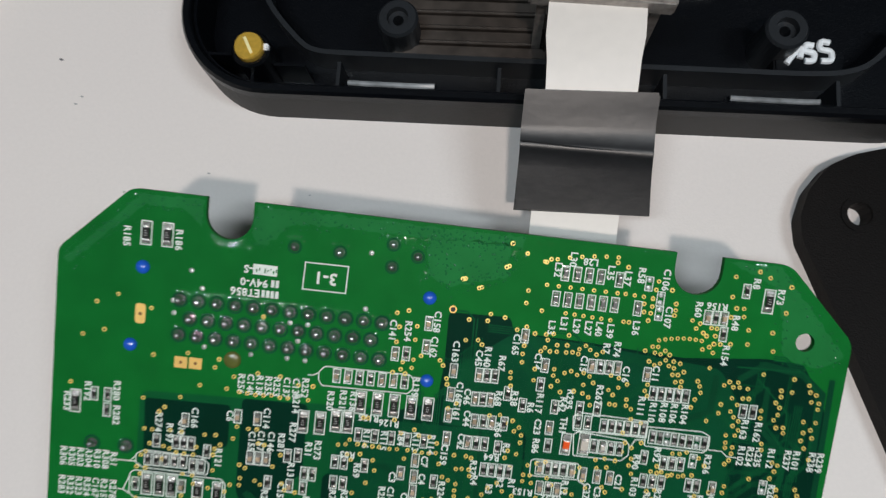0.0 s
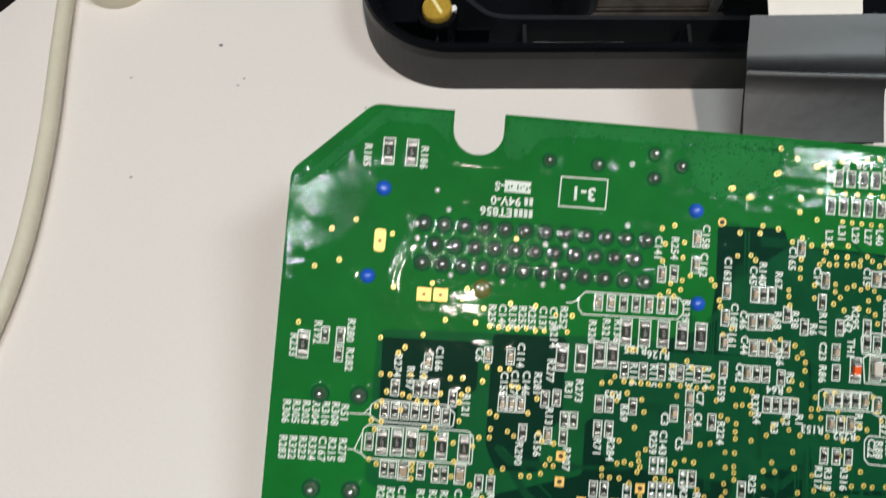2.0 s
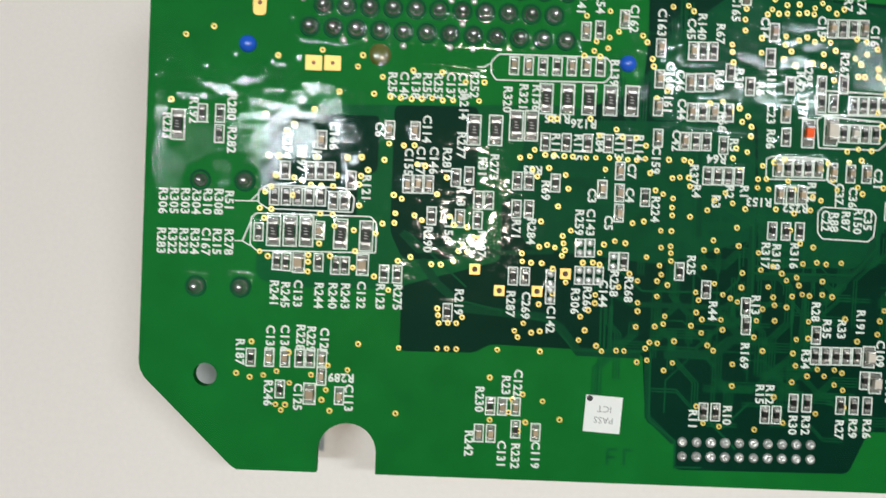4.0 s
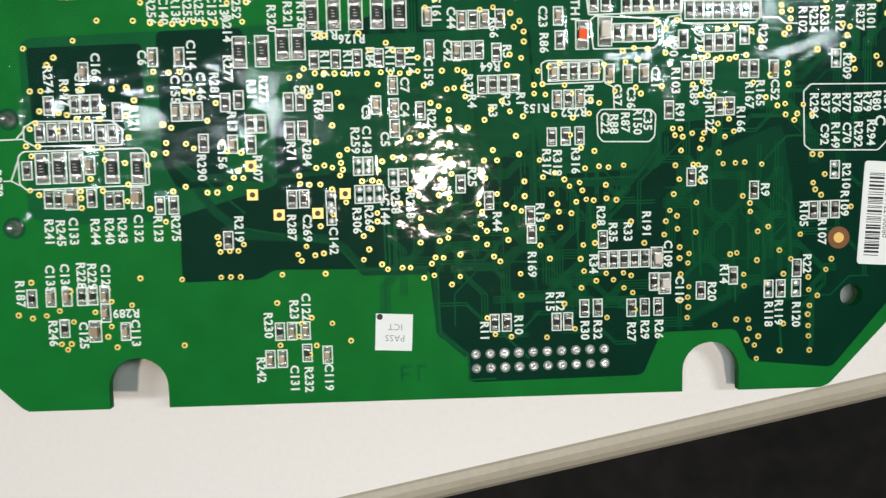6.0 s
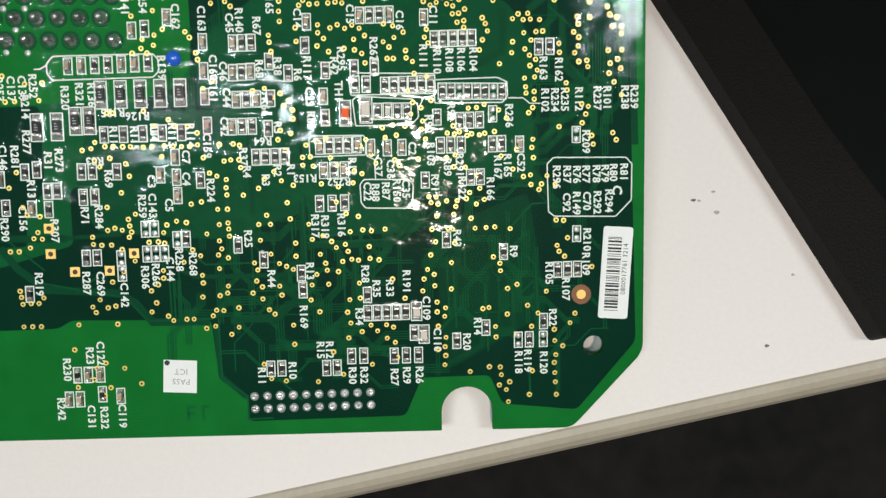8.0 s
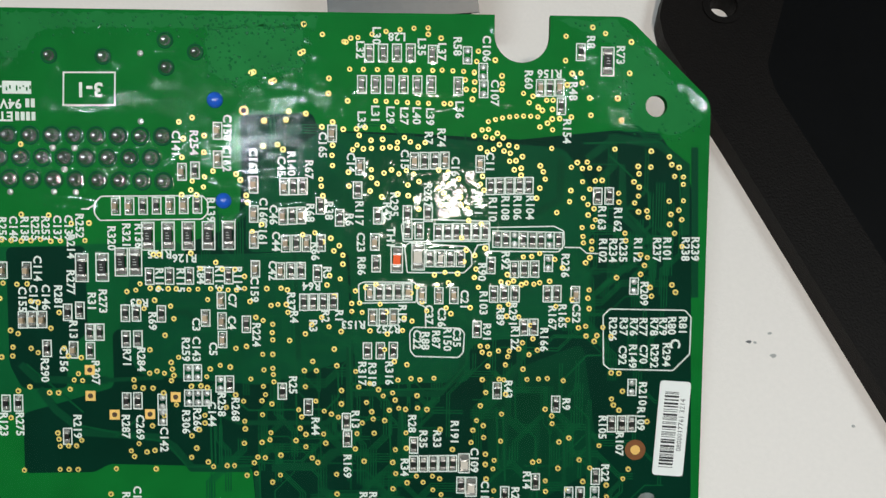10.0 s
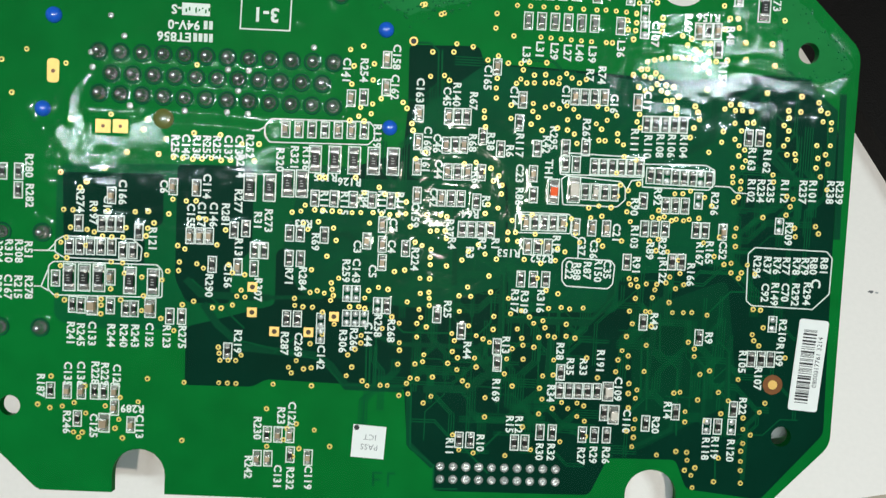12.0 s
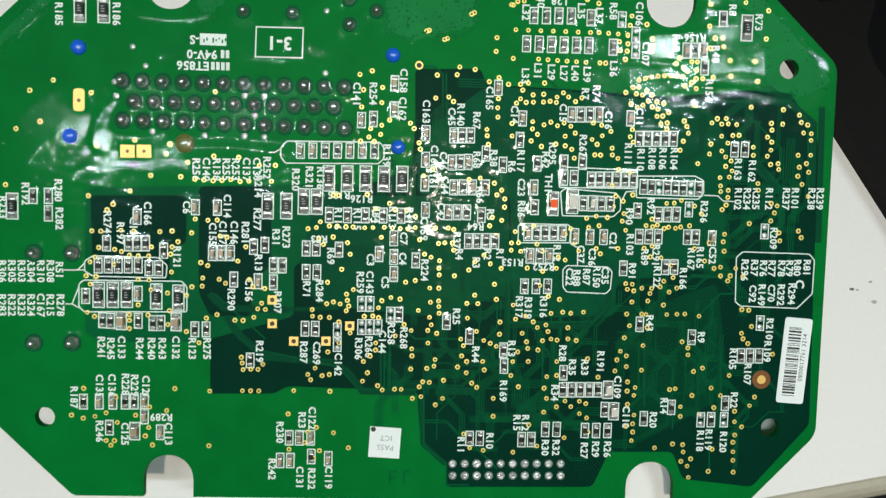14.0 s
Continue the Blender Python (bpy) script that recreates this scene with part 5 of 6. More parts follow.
# sealing dots, test pads, rings
DOT = mesh_of("lacquer_dot", lathe([(1.55, 0.0), (1.5, 0.25), (1.2, 0.65), (0.6, 0.95), (0.0, 1.0)], 0, 0, 18), M_BLUE, True)
for p in ((-65.67, -29.97), (-67.45, -47.85), (-2.07, -29.37), (-0.59, -48.14)):
    child_at("lacquer_dot", DOT, board, *p, TOP + 0.04, pin_rnd.uniform(0, 90), pin_rnd.uniform(0.95, 1.05))
x, y = (-65.60, -40.50)
part("test_pad", slab(rounded([(x - 1.15, y - 2.3), (x + 1.15, y - 2.3), (x + 1.15, y + 2.3), (x - 1.15, y + 2.3)], 0.9), TOP, TOP + 0.12), M_PAD, board)
part("test_pad_bore", slab(ring(x, y - 0.1, 0.4, 12), TOP, TOP + 0.126), M_RUST, board)
for p in ((-55.87, -50.60), (-52.56, -50.50)):
    part("test_pad", slab(rounded([(p[0] - 1.45, p[1] - 1.3), (p[0] + 1.45, p[1] - 1.3), (p[0] + 1.45, p[1] + 1.3), (p[0] - 1.45, p[1] + 1.3)], 0.2), TOP, TOP + 0.12), M_PAD, board)
    part("test_pad_bore", slab(ring(p[0], p[1], 0.36, 12), TOP, TOP + 0.126), M_RUST, board)
for p in ((-26.11, -80.55), (-26.05, -85.55), (-21.54, -89.16), (-14.81, -89.02), (-9.91, -85.68)):
    part("square_pad", slab([(p[0] - 0.95, p[1] - 0.95), (p[0] + 0.95, p[1] - 0.95), (p[0] + 0.95, p[1] + 0.95), (p[0] - 0.95, p[1] + 0.95)], TOP, TOP + 0.13), M_PAD, board)
    part("square_pad_bore", slab(ring(p[0], p[1], 0.50, 12), TOP, TOP + 0.136), M_HOLE, board)
x, y = (-44.33, -48.64)
part("varnished_ring", lathe([(1.95, TOP + 0.02), (1.9, TOP + 0.3), (1.2, TOP + 0.55), (0.0, TOP + 0.6)], x, y, 20), M_OLIVE, board, smooth=True)
x, y = (78.55, -95.47)
part("flux_stain", slab(ring(x, y, 2.0, 24), TOP, TOP + 0.10), M_RUST, board, "brown ring of flux round a gold test point")
part("test_point", slab(ring(x, y, 0.95, 18), TOP, TOP + 0.13), M_PAD, board)
x, y = (3.32, -31.25)
part("tooling_ring", slab(ring(x, y, 0.85, 18), TOP, TOP + 0.12), M_PAD, board)
part("tooling_bore", slab(ring(x, y, 0.55, 14), TOP, TOP + 0.13), M_INK, board)


# the varnish that covers the board: a thin uneven film that climbs every part and dries in ridges
RIDGES = [
    ([(-56.66, -20.42), (-54.72, -21.44), (-52.10, -23.26), (-41.50, -23.12), (-38.65, -19.90), (-33.46, -15.42), (-28.54, -14.96)], 0.7),
    ([(-30.11, -18.13), (-26.56, -16.34), (-11.15, -15.63)], 0.5), ([(-11.18, -15.38), (1.16, -15.15), (15.00, -15.12)], 0.9), ([(-4.48, -17.70), (5.18, -17.67), (15.70, -17.66)], 0.8),
    ([(-3.72, -24.39), (2.22, -24.05)], 0.5), ([(65.76, -31.94), (68.14, -31.51), (71.73, -31.27), (74.77, -31.87), (77.17, -31.56)], 0.6),
    ([(65.19, -32.66), (71.82, -32.91), (75.48, -33.73), (81.52, -33.76), (83.63, -32.52), (84.01, -30.75), (86.09, -29.15)], 0.7), ([(64.14, -23.85), (67.31, -27.22), (68.93, -28.33)], 0.7), ([(68.97, -24.61), (71.53, -27.66), (73.73, -28.17)], 0.6),
    ([(51.01, -23.38), (62.88, -22.50)], 0.5), ([(38.29, -30.76), (47.71, -29.29), (57.25, -29.31)], 0.5), ([(-70.16, -47.25), (-70.17, -48.73), (-69.26, -49.16)], 0.7),
    ([(-62.24, -50.10), (-62.46, -47.58), (-61.09, -43.54), (-58.82, -40.62)], 1.2), ([(-58.26, -49.18), (-50.85, -48.84), (-47.43, -47.13)], 0.8), ([(-42.84, -49.52), (-33.65, -49.47), (-25.56, -50.16)], 2.2),
    ([(-77.30, -27.12), (-74.27, -24.44)], 0.7), ([(-74.48, -23.10), (-72.02, -23.24)], 0.5), ([(-59.49, -34.96), (-57.90, -33.09)], 0.5), ([(2.93, -24.85), (3.04, -29.42)], 0.4), ([(14.77, -19.86), (14.68, -28.56)], 0.4),
    ([(-4.04, -24.18), (2.33, -24.07)], 0.4), ([(20.61, -49.14), (34.23, -48.39)], 0.5),
]
# pools where the film has settled smooth
POOLS = [(9.0, -41.0, 9.5, 5.5), (-43.0, -49.5, 20.0, 3.8), (-51.0, -63.0, 8.5, 2.8), (72.0, -31.0, 13.0, 4.5), (-70.0, -45.0, 6.5, 5.0), (-33.0, -40.4, 27.0, 7.5)]


def inside(px, py, loop):
    hit = np.zeros(px.shape, bool)
    for (xa, ya), (xb, yb) in zip(loop, loop[1:] + loop[:1]):
        if ya != yb:
            hit ^= ((ya > py) != (yb > py)) & (px < (xb - xa) * (py - ya) / (yb - ya) + xa)
    return hit


def from_line(px, py, line):
    """Distance of each place from a line of points."""
    best = np.full(px.shape, 1e9)
    for (xa, ya), (xb, yb) in zip(line, line[1:]):
        dx, dy = xb - xa, yb - ya
        t = np.clip(((px - xa) * dx + (py - ya) * dy) / max(dx * dx + dy * dy, 1e-9), 0, 1)
        best = np.minimum(best, np.hypot(px - xa - t * dx, py - ya - t * dy))
    return best


def varnish_film(step=0.4):
    gx, gy = np.arange(X0, X1 + step, step), np.arange(Y0, Y1 + step, step)
    px, py = np.meshgrid(gx, gy)
    rng = np.random.default_rng(4)
    h = np.zeros(px.shape)
    # unevenness left by the brush, drawn out along the board; each band gives its slope in radians
    for count, short, long, slope in ((40, 14.0, 34.0, 0.007), (60, 4.0, 9.0, 0.012), (60, 1.8, 3.4, 0.014)):
        for _ in range(count):
            k = 2 * math.pi / rng.uniform(short, long)
            a = rng.normal(math.pi / 2, 0.75)
            h += slope * math.sqrt(2 / count) / k * np.sin(k * (math.cos(a) * px + math.sin(a) * py) + rng.uniform(0, 6.28))
    calm = np.ones(px.shape)
    for x, y, rx, ry in POOLS:
        d = np.hypot((px - x) / rx, (py - y) / ry)
        calm = np.minimum(calm, 0.40 + 0.60 * np.clip((d - 0.7) / 0.5, 0, 1))
    h *= calm
    for x, y, hw, hl, rise in WETTED:
        i0, i1 = np.searchsorted(gx, (x - hw - 3.2, x + hw + 3.2))
        j0, j1 = np.searchsorted(gy, (y - hl - 3.2, y + hl + 3.2))
        if i1 <= i0 or j1 <= j0:
            continue
        qx, qy = px[j0:j1, i0:i1], py[j0:j1, i0:i1]
        d = np.hypot(np.maximum(np.abs(qx - x) - hw, 0), np.maximum(np.abs(qy - y) - hl, 0))
        h[j0:j1, i0:i1] += rise * np.exp(-d / (0.75 if rise > 0.3 else 0.55))
    for pts, w in RIDGES:
        line = [(p.x, p.y) for p in smooth_line([(*p, 0) for p in pts], 5)]
        i0, i1 = np.searchsorted(gx, (min(p[0] for p in line) - 5, max(p[0] for p in line) + 5))
        j0, j1 = np.searchsorted(gy, (min(p[1] for p in line) - 5, max(p[1] for p in line) + 5))
        d = from_line(px[j0:j1, i0:i1], py[j0:j1, i0:i1], line)
        h[j0:j1, i0:i1] += 0.12 * w * np.exp(-(d / (0.55 * w + 0.2)) ** 2)
    outline = board_outline(0.0)
    edge = from_line(px, py, outline + outline[:1])
    h -= 0.24 * np.exp(-edge / 0.7)
    keep = inside(px, py, outline) & (edge > 0.25)
    for loop in BARE:
        keep &= ~inside(px, py, loop)
    for x, y, r in ((-72.9, -106.2, 2.6), (81.1, -106.0, 2.6), (80.9, -29.4, 2.6)):
        keep &= np.hypot(px - x, py - y) > r
    # the stickers lie on top of the film, the bare pads were masked off
    for x, y, hw, hl in ((-2.02, -110.49, 3.9, 3.9), (85.49, -91.21, 4.4, 9.9), (-55.87, -50.60, 1.7, 1.6), (-52.56, -50.50, 1.7, 1.6), (-65.6, -40.5, 1.4, 2.5)):
        keep &= (np.abs(px - x) > hw) | (np.abs(py - y) > hl)
    z = TOP + np.maximum(0.16, 0.32 + h)
    index = np.full(px.shape, -1)
    index[keep] = np.arange(keep.sum())
    quads = np.stack([index[:-1, :-1], index[:-1, 1:], index[1:, 1:], index[1:, :-1]], -1).reshape(-1, 4)
    quads = quads[(quads >= 0).all(1)]
    me = bpy.data.meshes.new("varnish_film")
    me.from_pydata((np.stack([px, py, z], -1)[keep] * MM).tolist(), [], quads.tolist())
    me.materials.append(M_FILM)
    me.materials.append(M_POOL)
    # uneven borders where the pools run out into the thin film
    deep = np.zeros(px.shape, bool)
    rag = 0.25 * np.sin(px * 1.3 + 2 * np.sin(py * 0.7)) * np.sin(py * 1.1 + 2 * np.sin(px * 0.5))
    for x, y, rx, ry in POOLS:
        deep |= np.hypot((px - x) / rx, (py - y) / ry) + rag < 1
    me.polygons.foreach_set("material_index", deep[keep][quads[:, 0]].astype(np.int32))
    me.polygons.foreach_set("use_smooth", [True] * len(me.polygons))
    ob = part("varnish_film", me, None, board, "clear glossy varnish dried in ripples and ridges")
    ob.visible_shadow = False


varnish_film()


def varnish_droplets():
    """Fine beads left where the brushed varnish breaks off towards the bare mask."""
    rnd = random.Random(17)
    verts, faces = [], []
    places = []
    for k, loop in enumerate(BARE):
        for x, y in loop:
            for _ in range(2 if k else 4):
                places.append((x + rnd.gauss(0, 0.9), y + rnd.gauss(0, 0.9)))
    places += [(rnd.uniform(-2, 13), rnd.uniform(-24, -16.5)) for _ in range(70)]
    for x, y in places:
        if not (X0 + 1 < x < X1 - 1 and Y0 + 1 < y < Y1 - 0.8) or min(math.hypot(x - c, y + 16.5) for c in (NL, NR)) < NW + 0.5 or math.hypot(x - 80.9, y + 29.4) < 2.8:
            continue
        r = rnd.uniform(0.10, 0.28)
        i = len(verts)
        for f, z in ((1.0, 0.0), (0.72, 0.55)):
            verts += [(px * MM, py * MM, (TOP + 0.02 + z * r * 0.8) * MM) for px, py in ring(x, y, r * f, 7)]
        verts.append((x * MM, y * MM, (TOP + 0.02 + r * 0.8) * MM))
        for a in range(7):
            b = (a + 1) % 7
            faces += [(i + a, i + b, i + 7 + b, i + 7 + a), (i + 7 + a, i + 7 + b, i + 14)]
    me = bpy.data.meshes.new("varnish_droplets")
    me.from_pydata(verts, [], faces)
    me.materials.append(M_BEAD)
    me.polygons.foreach_set("use_smooth", [True] * len(me.polygons))
    tagged(part("varnish_droplets", me, None, board, "fine glossy beads of dried varnish"), kind="stuff")


varnish_droplets()


# connectors on the hidden side, on which the board stands
part("connector_housing", box(-60, -49, -33.0, -12, -28, -0.05, 1.0), M_CASE, board)
part("header_housing", box(11, -118.5, -6.8, 37, -113, -0.05, 0.6), M_CASE, board)
part("coil_housing", box(40, -75, -18.8, 62, -50, -0.05, 1.0), M_CASE, board)

# ---- stickers on the board ----
def pass_sticker():
    x, y = (-2.02, -110.49)
    st = thing("test_sticker", x, y, TOP + 0.06, "small square white test sticker on the green board", "sticker")
    part("paper", slab([(-3.3, -3.3), (3.3, -3.3), (3.3, 3.3), (-3.3, 3.3)], 0, 0.12), M_PAPER, None).parent = st
    for words, dy in (("ICT", 1.0), ("PASS", -1.0)):
        w = new("print", text_mesh(words, 1.15, 0.0, M_FAINT))
        w.parent, w.matrix_basis = st, Matrix.Translation(v3(0.2, dy, 0.13)) @ Matrix.Rotation(math.pi, 4, "Z")
    part("ink_dot", slab(ring(-2.6, 2.7, 0.55, 10), 0.1, 0.14), M_INK, None).parent = st
    st.matrix_basis = BOARD_POSE @ st.matrix_basis @ Matrix.Rotation(radians(-3.0), 4, "Z")


def barcode_sticker():
    x, y = (85.49, -91.21)
    st = thing("barcode_label", x, y, TOP + 0.06, "white barcode label with black bars on the board", "sticker")
    part("paper", slab(rounded([(-3.0, -9.3), (3.0, -9.3), (3.0, 9.3), (-3.0, 9.3)], 0.7), 0, 0.12), M_PAPER, None).parent = st
    rnd = random.Random(21)
    yy = -7.7
    while yy < 7.2:
        w = rnd.choice((0.14, 0.14, 0.28, 0.4))
        bar = part("bar", box(-1.9, yy, 0.1, 0.85, yy + w, 0.135), M_INK, None)
        bar.parent = st
        yy += w + rnd.choice((0.14, 0.14, 0.26, 0.36))
    w = new("print", text_mesh("0800017761 3214", 0.95, 0.0, M_INK))
    w.parent, w.matrix_basis = st, Matrix.Translation(v3(1.75, 0.8, 0.13)) @ Matrix.Rotation(math.pi / 2, 4, "Z")
    st.matrix_basis = BOARD_POSE @ st.matrix_basis @ Matrix.Rotation(radians(-3.6), 4, "Z")


pass_sticker()
barcode_sticker()


# ---- open black housing behind the board ----
def build_housing():
    case = thing("device_housing", -50, 81, 0, "open black plastic device housing lying on its back", "housing")
    case.matrix_basis = Matrix.Translation(v3(-50, 81.0, 0)) @ Matrix.Rotation(radians(2.75), 4, "Z")
    case["framed"] = 1

    def sub(name, bm, mat, label="", smooth=False):
        return part(name, bm, mat, case, label, smooth)

    # outline in its own frame: the front edge runs along x at y = 0
    def outline(d):
        r = max(1.0, 26 - d)
        return arc(-6, 26, r, 180, 270, 14) + arc(160, 26, r, 270, 360, 14) + arc(160, 110, r, 0, 90, 14) + arc(-6, 110, r, 90, 180, 14)

    loops = [(-0.4, 0.0), (-0.1, 13.5), (0.2, 16.0), (0.9, 17.0), (2.6, 17.0), (3.0, 16.4), (3.0, 14.6), (3.9, 14.6), (4.2, 2.0)]
    bm = bmesh.new()
    rows = [[bm.verts.new(v3(x, y, z)) for x, y in outline(d)] for d, z in loops]
    for k, (p, q) in enumerate(zip(rows, rows[1:])):
        for i in range(len(p)):
            j = (i + 1) % len(p)
            f = bm.faces.new((p[i], p[j], q[j], q[i]))
            f.material_index = 1 if k == 0 else 0
    bm.faces.new(rows[-1])
    bm.faces.new(rows[0][::-1])
    sub("shell", bm, [M_CASE, M_CASE_SIDE])

    def own(x, y):
        # a place on the desk in this frame
        q = case.matrix_basis.inverted() @ v3(x, y, 0)
        return q.x * 1000, q.y * 1000

    # inner rib that turns round the corner boss
    bm = bmesh.new()
    strip(bm, [(p.x, p.y) for p in smooth_line([(-13, 62, 0), (-12, 40, 0), (-9.5, 31, 0), (-5, 24.5, 0), (2, 17.4, 0), (6, 15.4, 0), (12, 14.8, 0), (30, 14.6, 0), (60, 14.3, 0), (120, 13.8, 0), (140, 13.8, 0), (150, 15, 0), (157, 19, 0), (166, 30, 0)], 6)], 1.4, 2, 12)
    # ribs coloured lighter than the shell to paint in the light along their edges
    sub("inner_rib", bm, M_BOSS)
    for x in (13.5, 57.5, 101.5, 146.0):
        sub("rib", box(x - 0.5, 3.9, 2, x + 0.5, 11.5, 13), M_BOSS)
    for x0, x1 in ((15, 41), (118, 143)):
        sub("clip_ledge", box(x0, 4.6, 2, x1, 7.4, 11, 0.8), M_CASE)
        # film strip on the ledge, its bright streak given by grey colour
        sub("film_sheen_streak", tube([(x0 + 1, 6.4, 11.0), (x0 + 6, 6.2, 11.15), (x1 - 5, 6.1, 11.15), (x1 - 1, 6.3, 11.0)], 0.75, 8), M_SHEEN, "strip of clear film with its sheen painted grey")
    x, y = own(-60.6, 92.6)
    sub("insert_boss", lathe([(5.4, 2), (5.4, 17.5), (4.8, 18.2), (4.2, 18.2), (4.1, 16)], x, y, 24), M_CASE)
    ins = sub("threaded_insert", lathe([(4.0, 12), (4.0, 19.4), (3.7, 20.0), (0.0, 20.0)], x, y, 24), M_BRASS, "brass threaded insert")
    sl = part("slot", box(-0.4, -2.7, 19.95, 0.4, 2.5, 20.2), M_SLOT, None)
    sl.matrix_basis = Matrix.Translation(v3(x, y, 0)) @ Matrix.Rotation(radians(28), 4, "Z")
    sl.parent = ins
    sub("bright_tab", box(x + 3.5, y - 0.6, 14, x + 5.2, y + 1.2, 19.0, 0.3), M_WHITE, "small white plastic tab")
    sub("web", box(x - 15, y - 0.4, 2, x - 5.2, y + 0.4, 14), M_CASE)
    sub("web", box(x - 0.4, y - 8.6, 2, x + 0.4, y - 5.2, 14), M_CASE)
    sub("web", box(x + 5.2, y - 2.4, 2, x + 14, y - 1.6, 13), M_CASE)
    for wx, wy in ((-22.0, 105.6), (80.6, 111.2)):
        x, y = own(wx, wy)
        sub("screw_boss", lathe([(5.6, 2), (5.6, 16.2), (5.0, 17.0), (3.0, 17.0), (2.8, 15.0), (1.5, 15.0), (1.4, 8), (0, 8)], x, y, 28), M_BOSS, "round grey-black screw boss")
    # display back plates inside
    sub("inner_plate", box(31, 40.5, 2, 118, 100, 7, 0.8), M_CASE)
    # slats carry the lamps' reflections as brown colour
    for k in range(5):
        sub("slat", box(27, 16.6 + 4.6 * k, 2, 70, 20.4 + 4.6 * k, 7.6, 0.7), M_SLAT, "glossy slat with lamp reflections painted in brown")
    # handwritten mark in white paint
    bm = bmesh.new()
    u, w = own(83.0, 104.6)
    for stroke in ([(0, 0), (2.6, 3.6), (4.0, 4.4), (3.6, 1.6)], [(7.2, 5.4), (5.2, 5.6), (5.0, 4.0), (7.2, 3.2), (7.0, 1.2), (4.8, 1.0)], [(11.4, 6.4), (9.2, 6.6), (9.0, 4.6), (11.6, 3.8), (11.6, 1.4), (9.0, 1.2)]):
        tube([(u + p.x, w + p.y, 10.2) for p in smooth_line([(a, b, 0) for a, b in stroke], 5)], 0.85, 8, bm)
    sub("painted_mark", bm, M_WHITE, "white hand-painted marks")
    sub("mark_ledge", box(u - 3, w - 3, 2, u + 15, w + 9, 10.0, 0.5), M_CASE)


build_housing()


# ---- ribbon cable with its tape ----
def sheet(points, xs, mat, name, parent, thick=0.25, label=""):
    """A bent sheet: points are (y, z) along it, xs gives its two edges at each."""
    bm = bmesh.new()
    rows = []
    for (y, z), (a, b, tilt) in zip(points, xs):
        rows.append([bm.verts.new(v3(a + (b - a) * k / 6, y + tilt * k / 6, z + t)) for t in (0, thick) for k in range(7)])
    for p, q in zip(rows, rows[1:]):
        for o in (0, 7):
            for k in range(6):
                bm.faces.new((p[o + k], p[o + k + 1], q[o + k + 1], q[o + k]))
        for k in (0, 6):
            bm.faces.new([bm.verts.new(v.co) for v in (p[k], p[k + 7], q[k + 7], q[k])])
    for p in (rows[0], rows[-1]):
        for k in range(6):
            bm.faces.new([bm.verts.new(v.co) for v in (p[k], p[k + 1], p[k + 8], p[k + 7])])
    return part(name, bm, mat, parent, label, True)


def build_ribbon():
    rib = thing("ribbon_cable", 30, 70, 20, "wide white flat ribbon cable running between housing and board", "cable")
    path = [(106.0, 34.0), (100.0, 35.2), (94.0, 35.6), (88.0, 35.2), (82.0, 33.6), (76.0, 31.0), (68.0, 27.0), (60.0, 23.0), (52.0, 19.2), (46.0, 17.5), (40.0, 16.5), (30.0, 16.0)]
    xs = [(17.6, 41.0, 1.8)] * 3 + [(18.4, 40.4, 1.8), (18.8, 40.4, 1.8)] + [(18.8, 40.4, 1.6)] * 7
    sheet(path, xs, M_RIBBON, "flat_cable", rib)
    plug = part("connector_bar", box(12.6, 103.2, 32.5, 47.6, 110.0, 38.0, 0.5), M_STEEL, rib, "grey metal connector bar")
    bm = bmesh.new()
    for x in (25.5, 33.5, 38.5):
        lathe([(1.0, 37.9), (1.0, 38.05), (0.0, 38.05)], x, 105.6, 14, bm)
    part("bar_holes", bm, M_INK, plug)
    for x in (16, 44):
        part("post", box(x - 1.2, 105.0, 2.1, x + 1.2, 108.0, 32.6), M_STEEL, rib)
    tape = thing("insulating_tape", 31, 68, 27, "creased square of black insulating tape round the ribbon cable", "tape")
    tp = [(80.4, 34.8), (77.0, 33.2), (73.0, 31.2), (69.4, 29.6), (68.6, 29.9), (67.8, 28.8), (64.0, 26.8), (60.0, 24.8), (57.0, 23.2), (54.4, 22.0)]
    sheet(tp, [(14.0, 45.0, 1.8), (14.0, 45.2, 1.8), (14.0, 45.5, 1.8), (14.1, 45.8, 0.6), (14.1, 45.8, 0.3), (14.2, 45.9, 0.2), (14.3, 46.2, 1.2), (14.4, 46.6, 1.4), (14.6, 47.0, 1.4), (14.8, 47.3, 1.4)], M_TAPE, "upper_layer", tape)
    sheet([(y, z - 1.2) for y, z in tp], [(14.3, 45.6, 1.6)] * 10, M_TAPE, "lower_layer", tape)
    part("crease", tube([(14.6, 69.2, 30.2), (17.0, 69.2, 30.3), (24, 69.0, 30.2), (32, 68.9, 30.0), (40, 69.0, 29.9)], 0.22, 6), M_TAPE, tape)


build_ribbon()


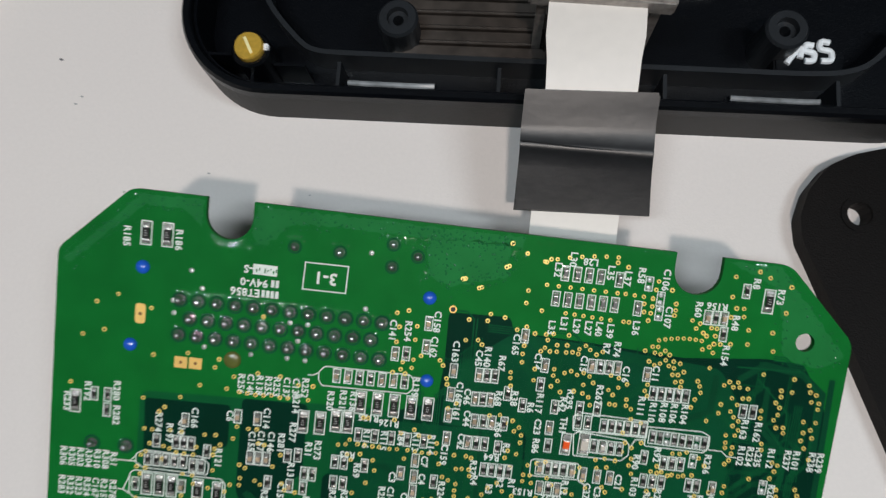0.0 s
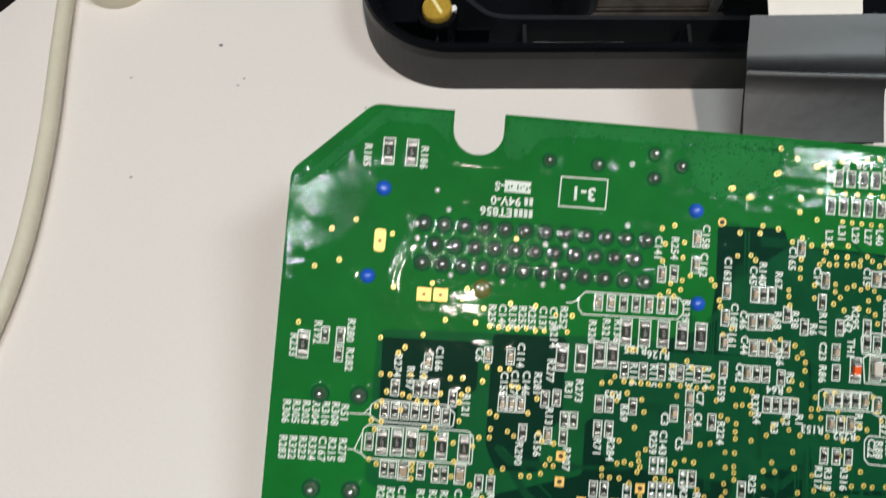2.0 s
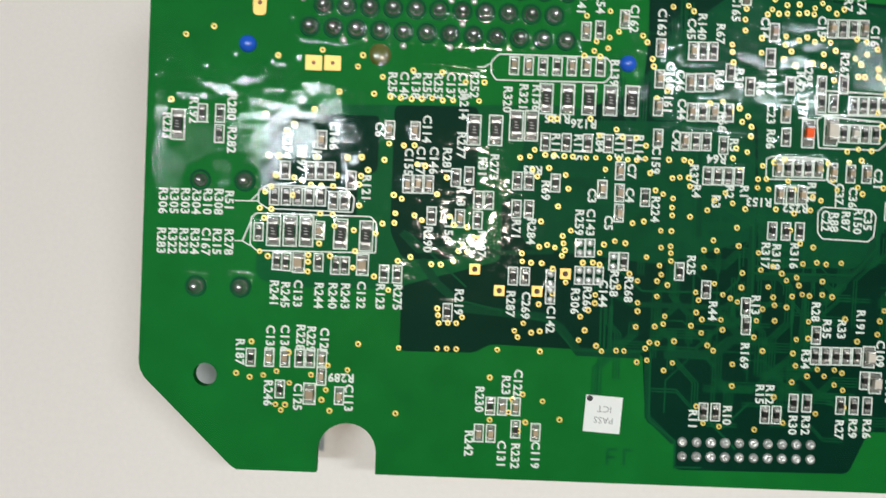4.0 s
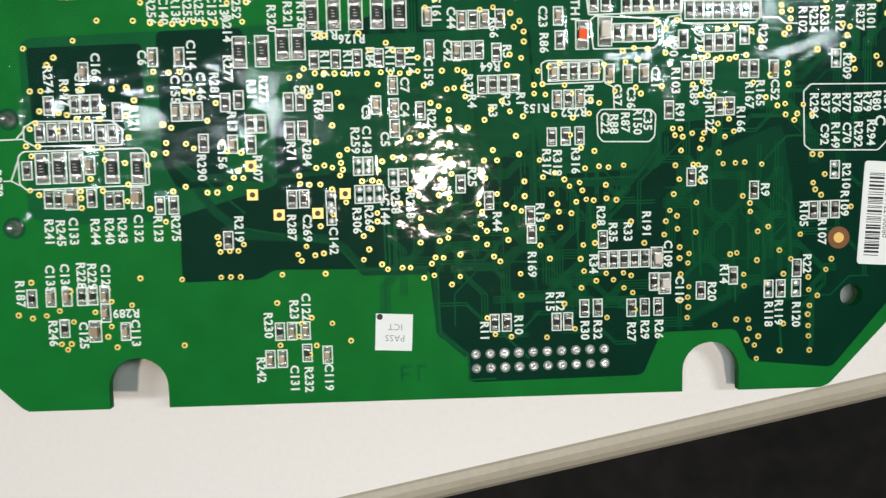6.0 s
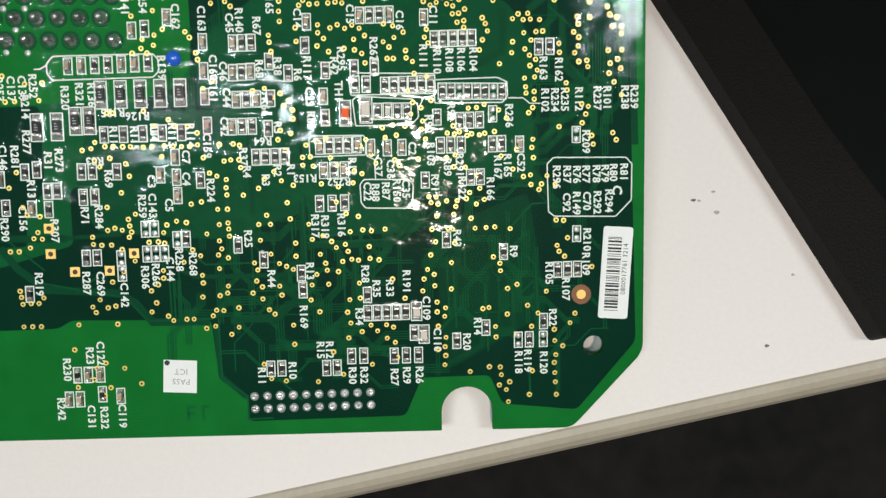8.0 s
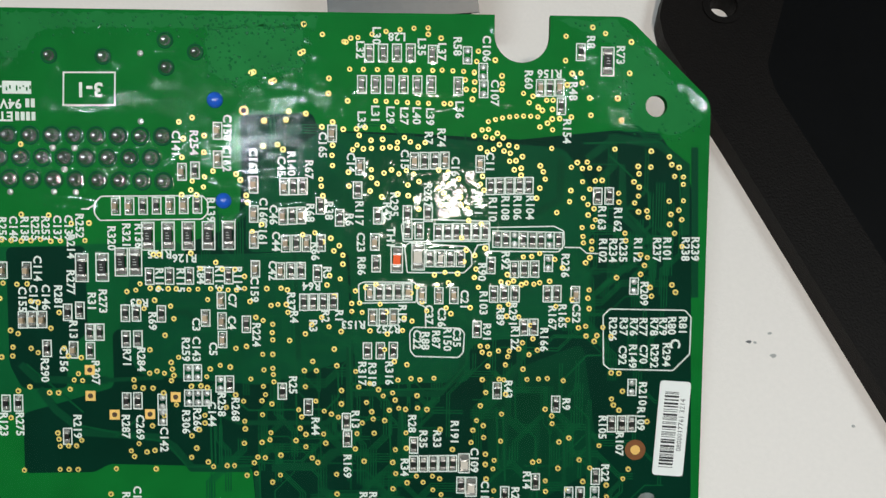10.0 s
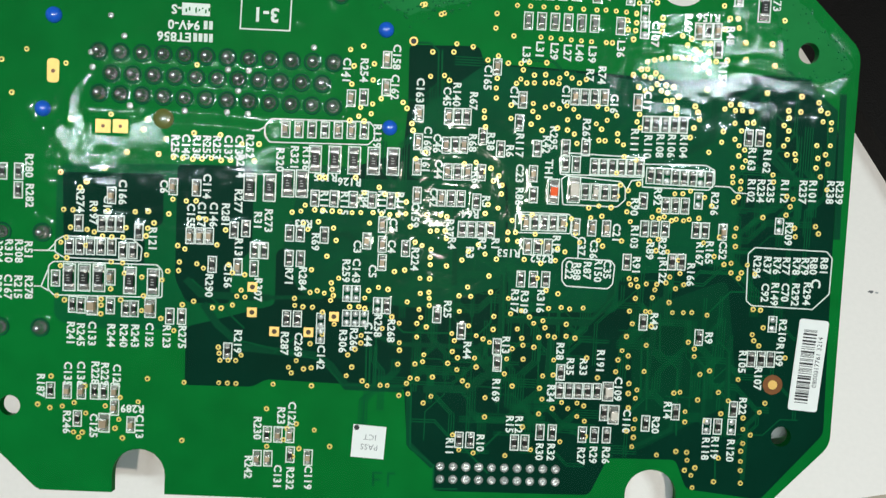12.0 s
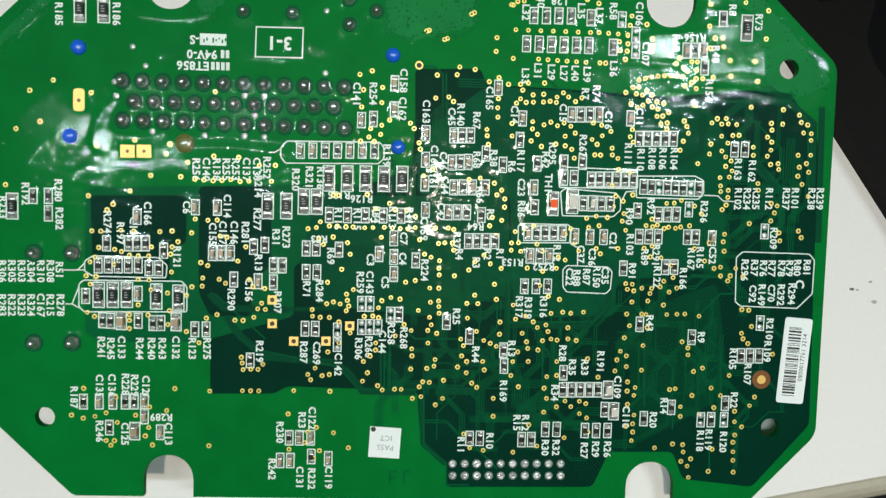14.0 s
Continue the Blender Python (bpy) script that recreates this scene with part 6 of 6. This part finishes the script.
# ---- black cover lying beside the board ----
def build_cover():
    cov = thing("device_cover", 150, 20, 0, "charcoal black moulded cover plate with a screw hole", "cover")
    hx, hy = 104.6, 66.2
    d = Vector((25.4, -55.2)).normalized()
    e = Vector((-d.y, d.x))
    z = 6.0
    side = (105.4, 26.0)
    end = (side[0] + d.x * 78, side[1] + d.y * 78)
    right = (end[0] + e.x * 85, end[1] + e.y * 85)
    head = [(93.5, 51.2), (90.4, 57.5), (89.6, 64.0), (91.6, 71.5), (96.4, 78.6), (103.0, 82.4), (110.5, 84.8), (117.0, 86.4)]
    outer = rounded([right, end, side] + head + [(215.0, 89.0)], 1.5, 4)
    rim = rounded([(hx2, hy2) for hx2, hy2 in ((132.5, 3.1), (114.2, 44.0), (113.0, 50.5), (118.8, 67.5), (124.0, 80.0), (205.0, 82.0), (right[0] - 4, right[1] + 8), (146.0, -22.0))], 2.0)
    part("frame", slab(outer, 0, z, [ring(hx, hy, 3.1, 20), rim]), M_COVER, cov)
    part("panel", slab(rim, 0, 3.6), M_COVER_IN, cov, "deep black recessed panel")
    bm = bmesh.new()
    a, b = ring(hx, hy, 4.8, 24), ring(hx, hy, 3.2, 24)
    rows = [[bm.verts.new(v3(px, py, pz)) for px, py in lp] for lp, pz in ((a, z - 0.1), (a, z + 0.3), (b, z + 0.3), (b, z - 0.1))]
    for p, q in zip(rows, rows[1:]):
        for i in range(24):
            bm.faces.new((p[i], p[(i + 1) % 24], q[(i + 1) % 24], q[i]))
    part("hole_rim", bm, M_COVER, cov)


build_cover()


# ---- cream cable with its plug, and a black box at the back of the desk ----
def build_cable():
    c = thing("cream_cable", -168, 60, 0, "cream coloured round cable lying on the desk", "cable")
    pts = smooth_line([(-190, 170, 2.4), (-180.5, 132, 2.4), (-175.8, 109.5, 2.4), (-172.2, 86, 2.4), (-168.4, 62, 2.4), (-166.2, 41, 2.4), (-165.4, 22, 2.4), (-167.0, 2, 2.4), (-173, -30, 2.4), (-185, -60, 2.4)], 6)
    part("sheath", tube(pts, 2.3, 12), M_CABLE, c, smooth=True)
    p = thing("cream_plug", -162, 115, 0, "rounded cream plastic plug beside the cable on the desk", "plug")
    cap = part("cap", lathe([(11.2, 0), (11.6, 1.5), (11.4, 5), (10.2, 7.6), (7, 9.0), (0, 9.4)], -161.5, 115.0, 36), M_CABLE, p, smooth=True)
    part("notch", box(-168.5, 109.5, 8.0, -164.5, 112.0, 9.4, 0.5), M_SPECK, cap, "small dark slot")
    b = thing("black_box", -212, 122, 0, "black plastic box at the back of the desk", "box")
    bm = slab(rounded([(-203, 92), (-184.5, 116.5), (-222, 150), (-244, 118)], 3), 0, 9)
    bmesh.ops.bevel(bm, geom=[e for e in bm.edges if e.calc_face_angle(0) > 0.9 and all(v.co.z > 0.008 for v in e.verts)], offset=0.0008, segments=2, affect="EDGES")
    part("case", bm, M_COVER, b)


build_cable()
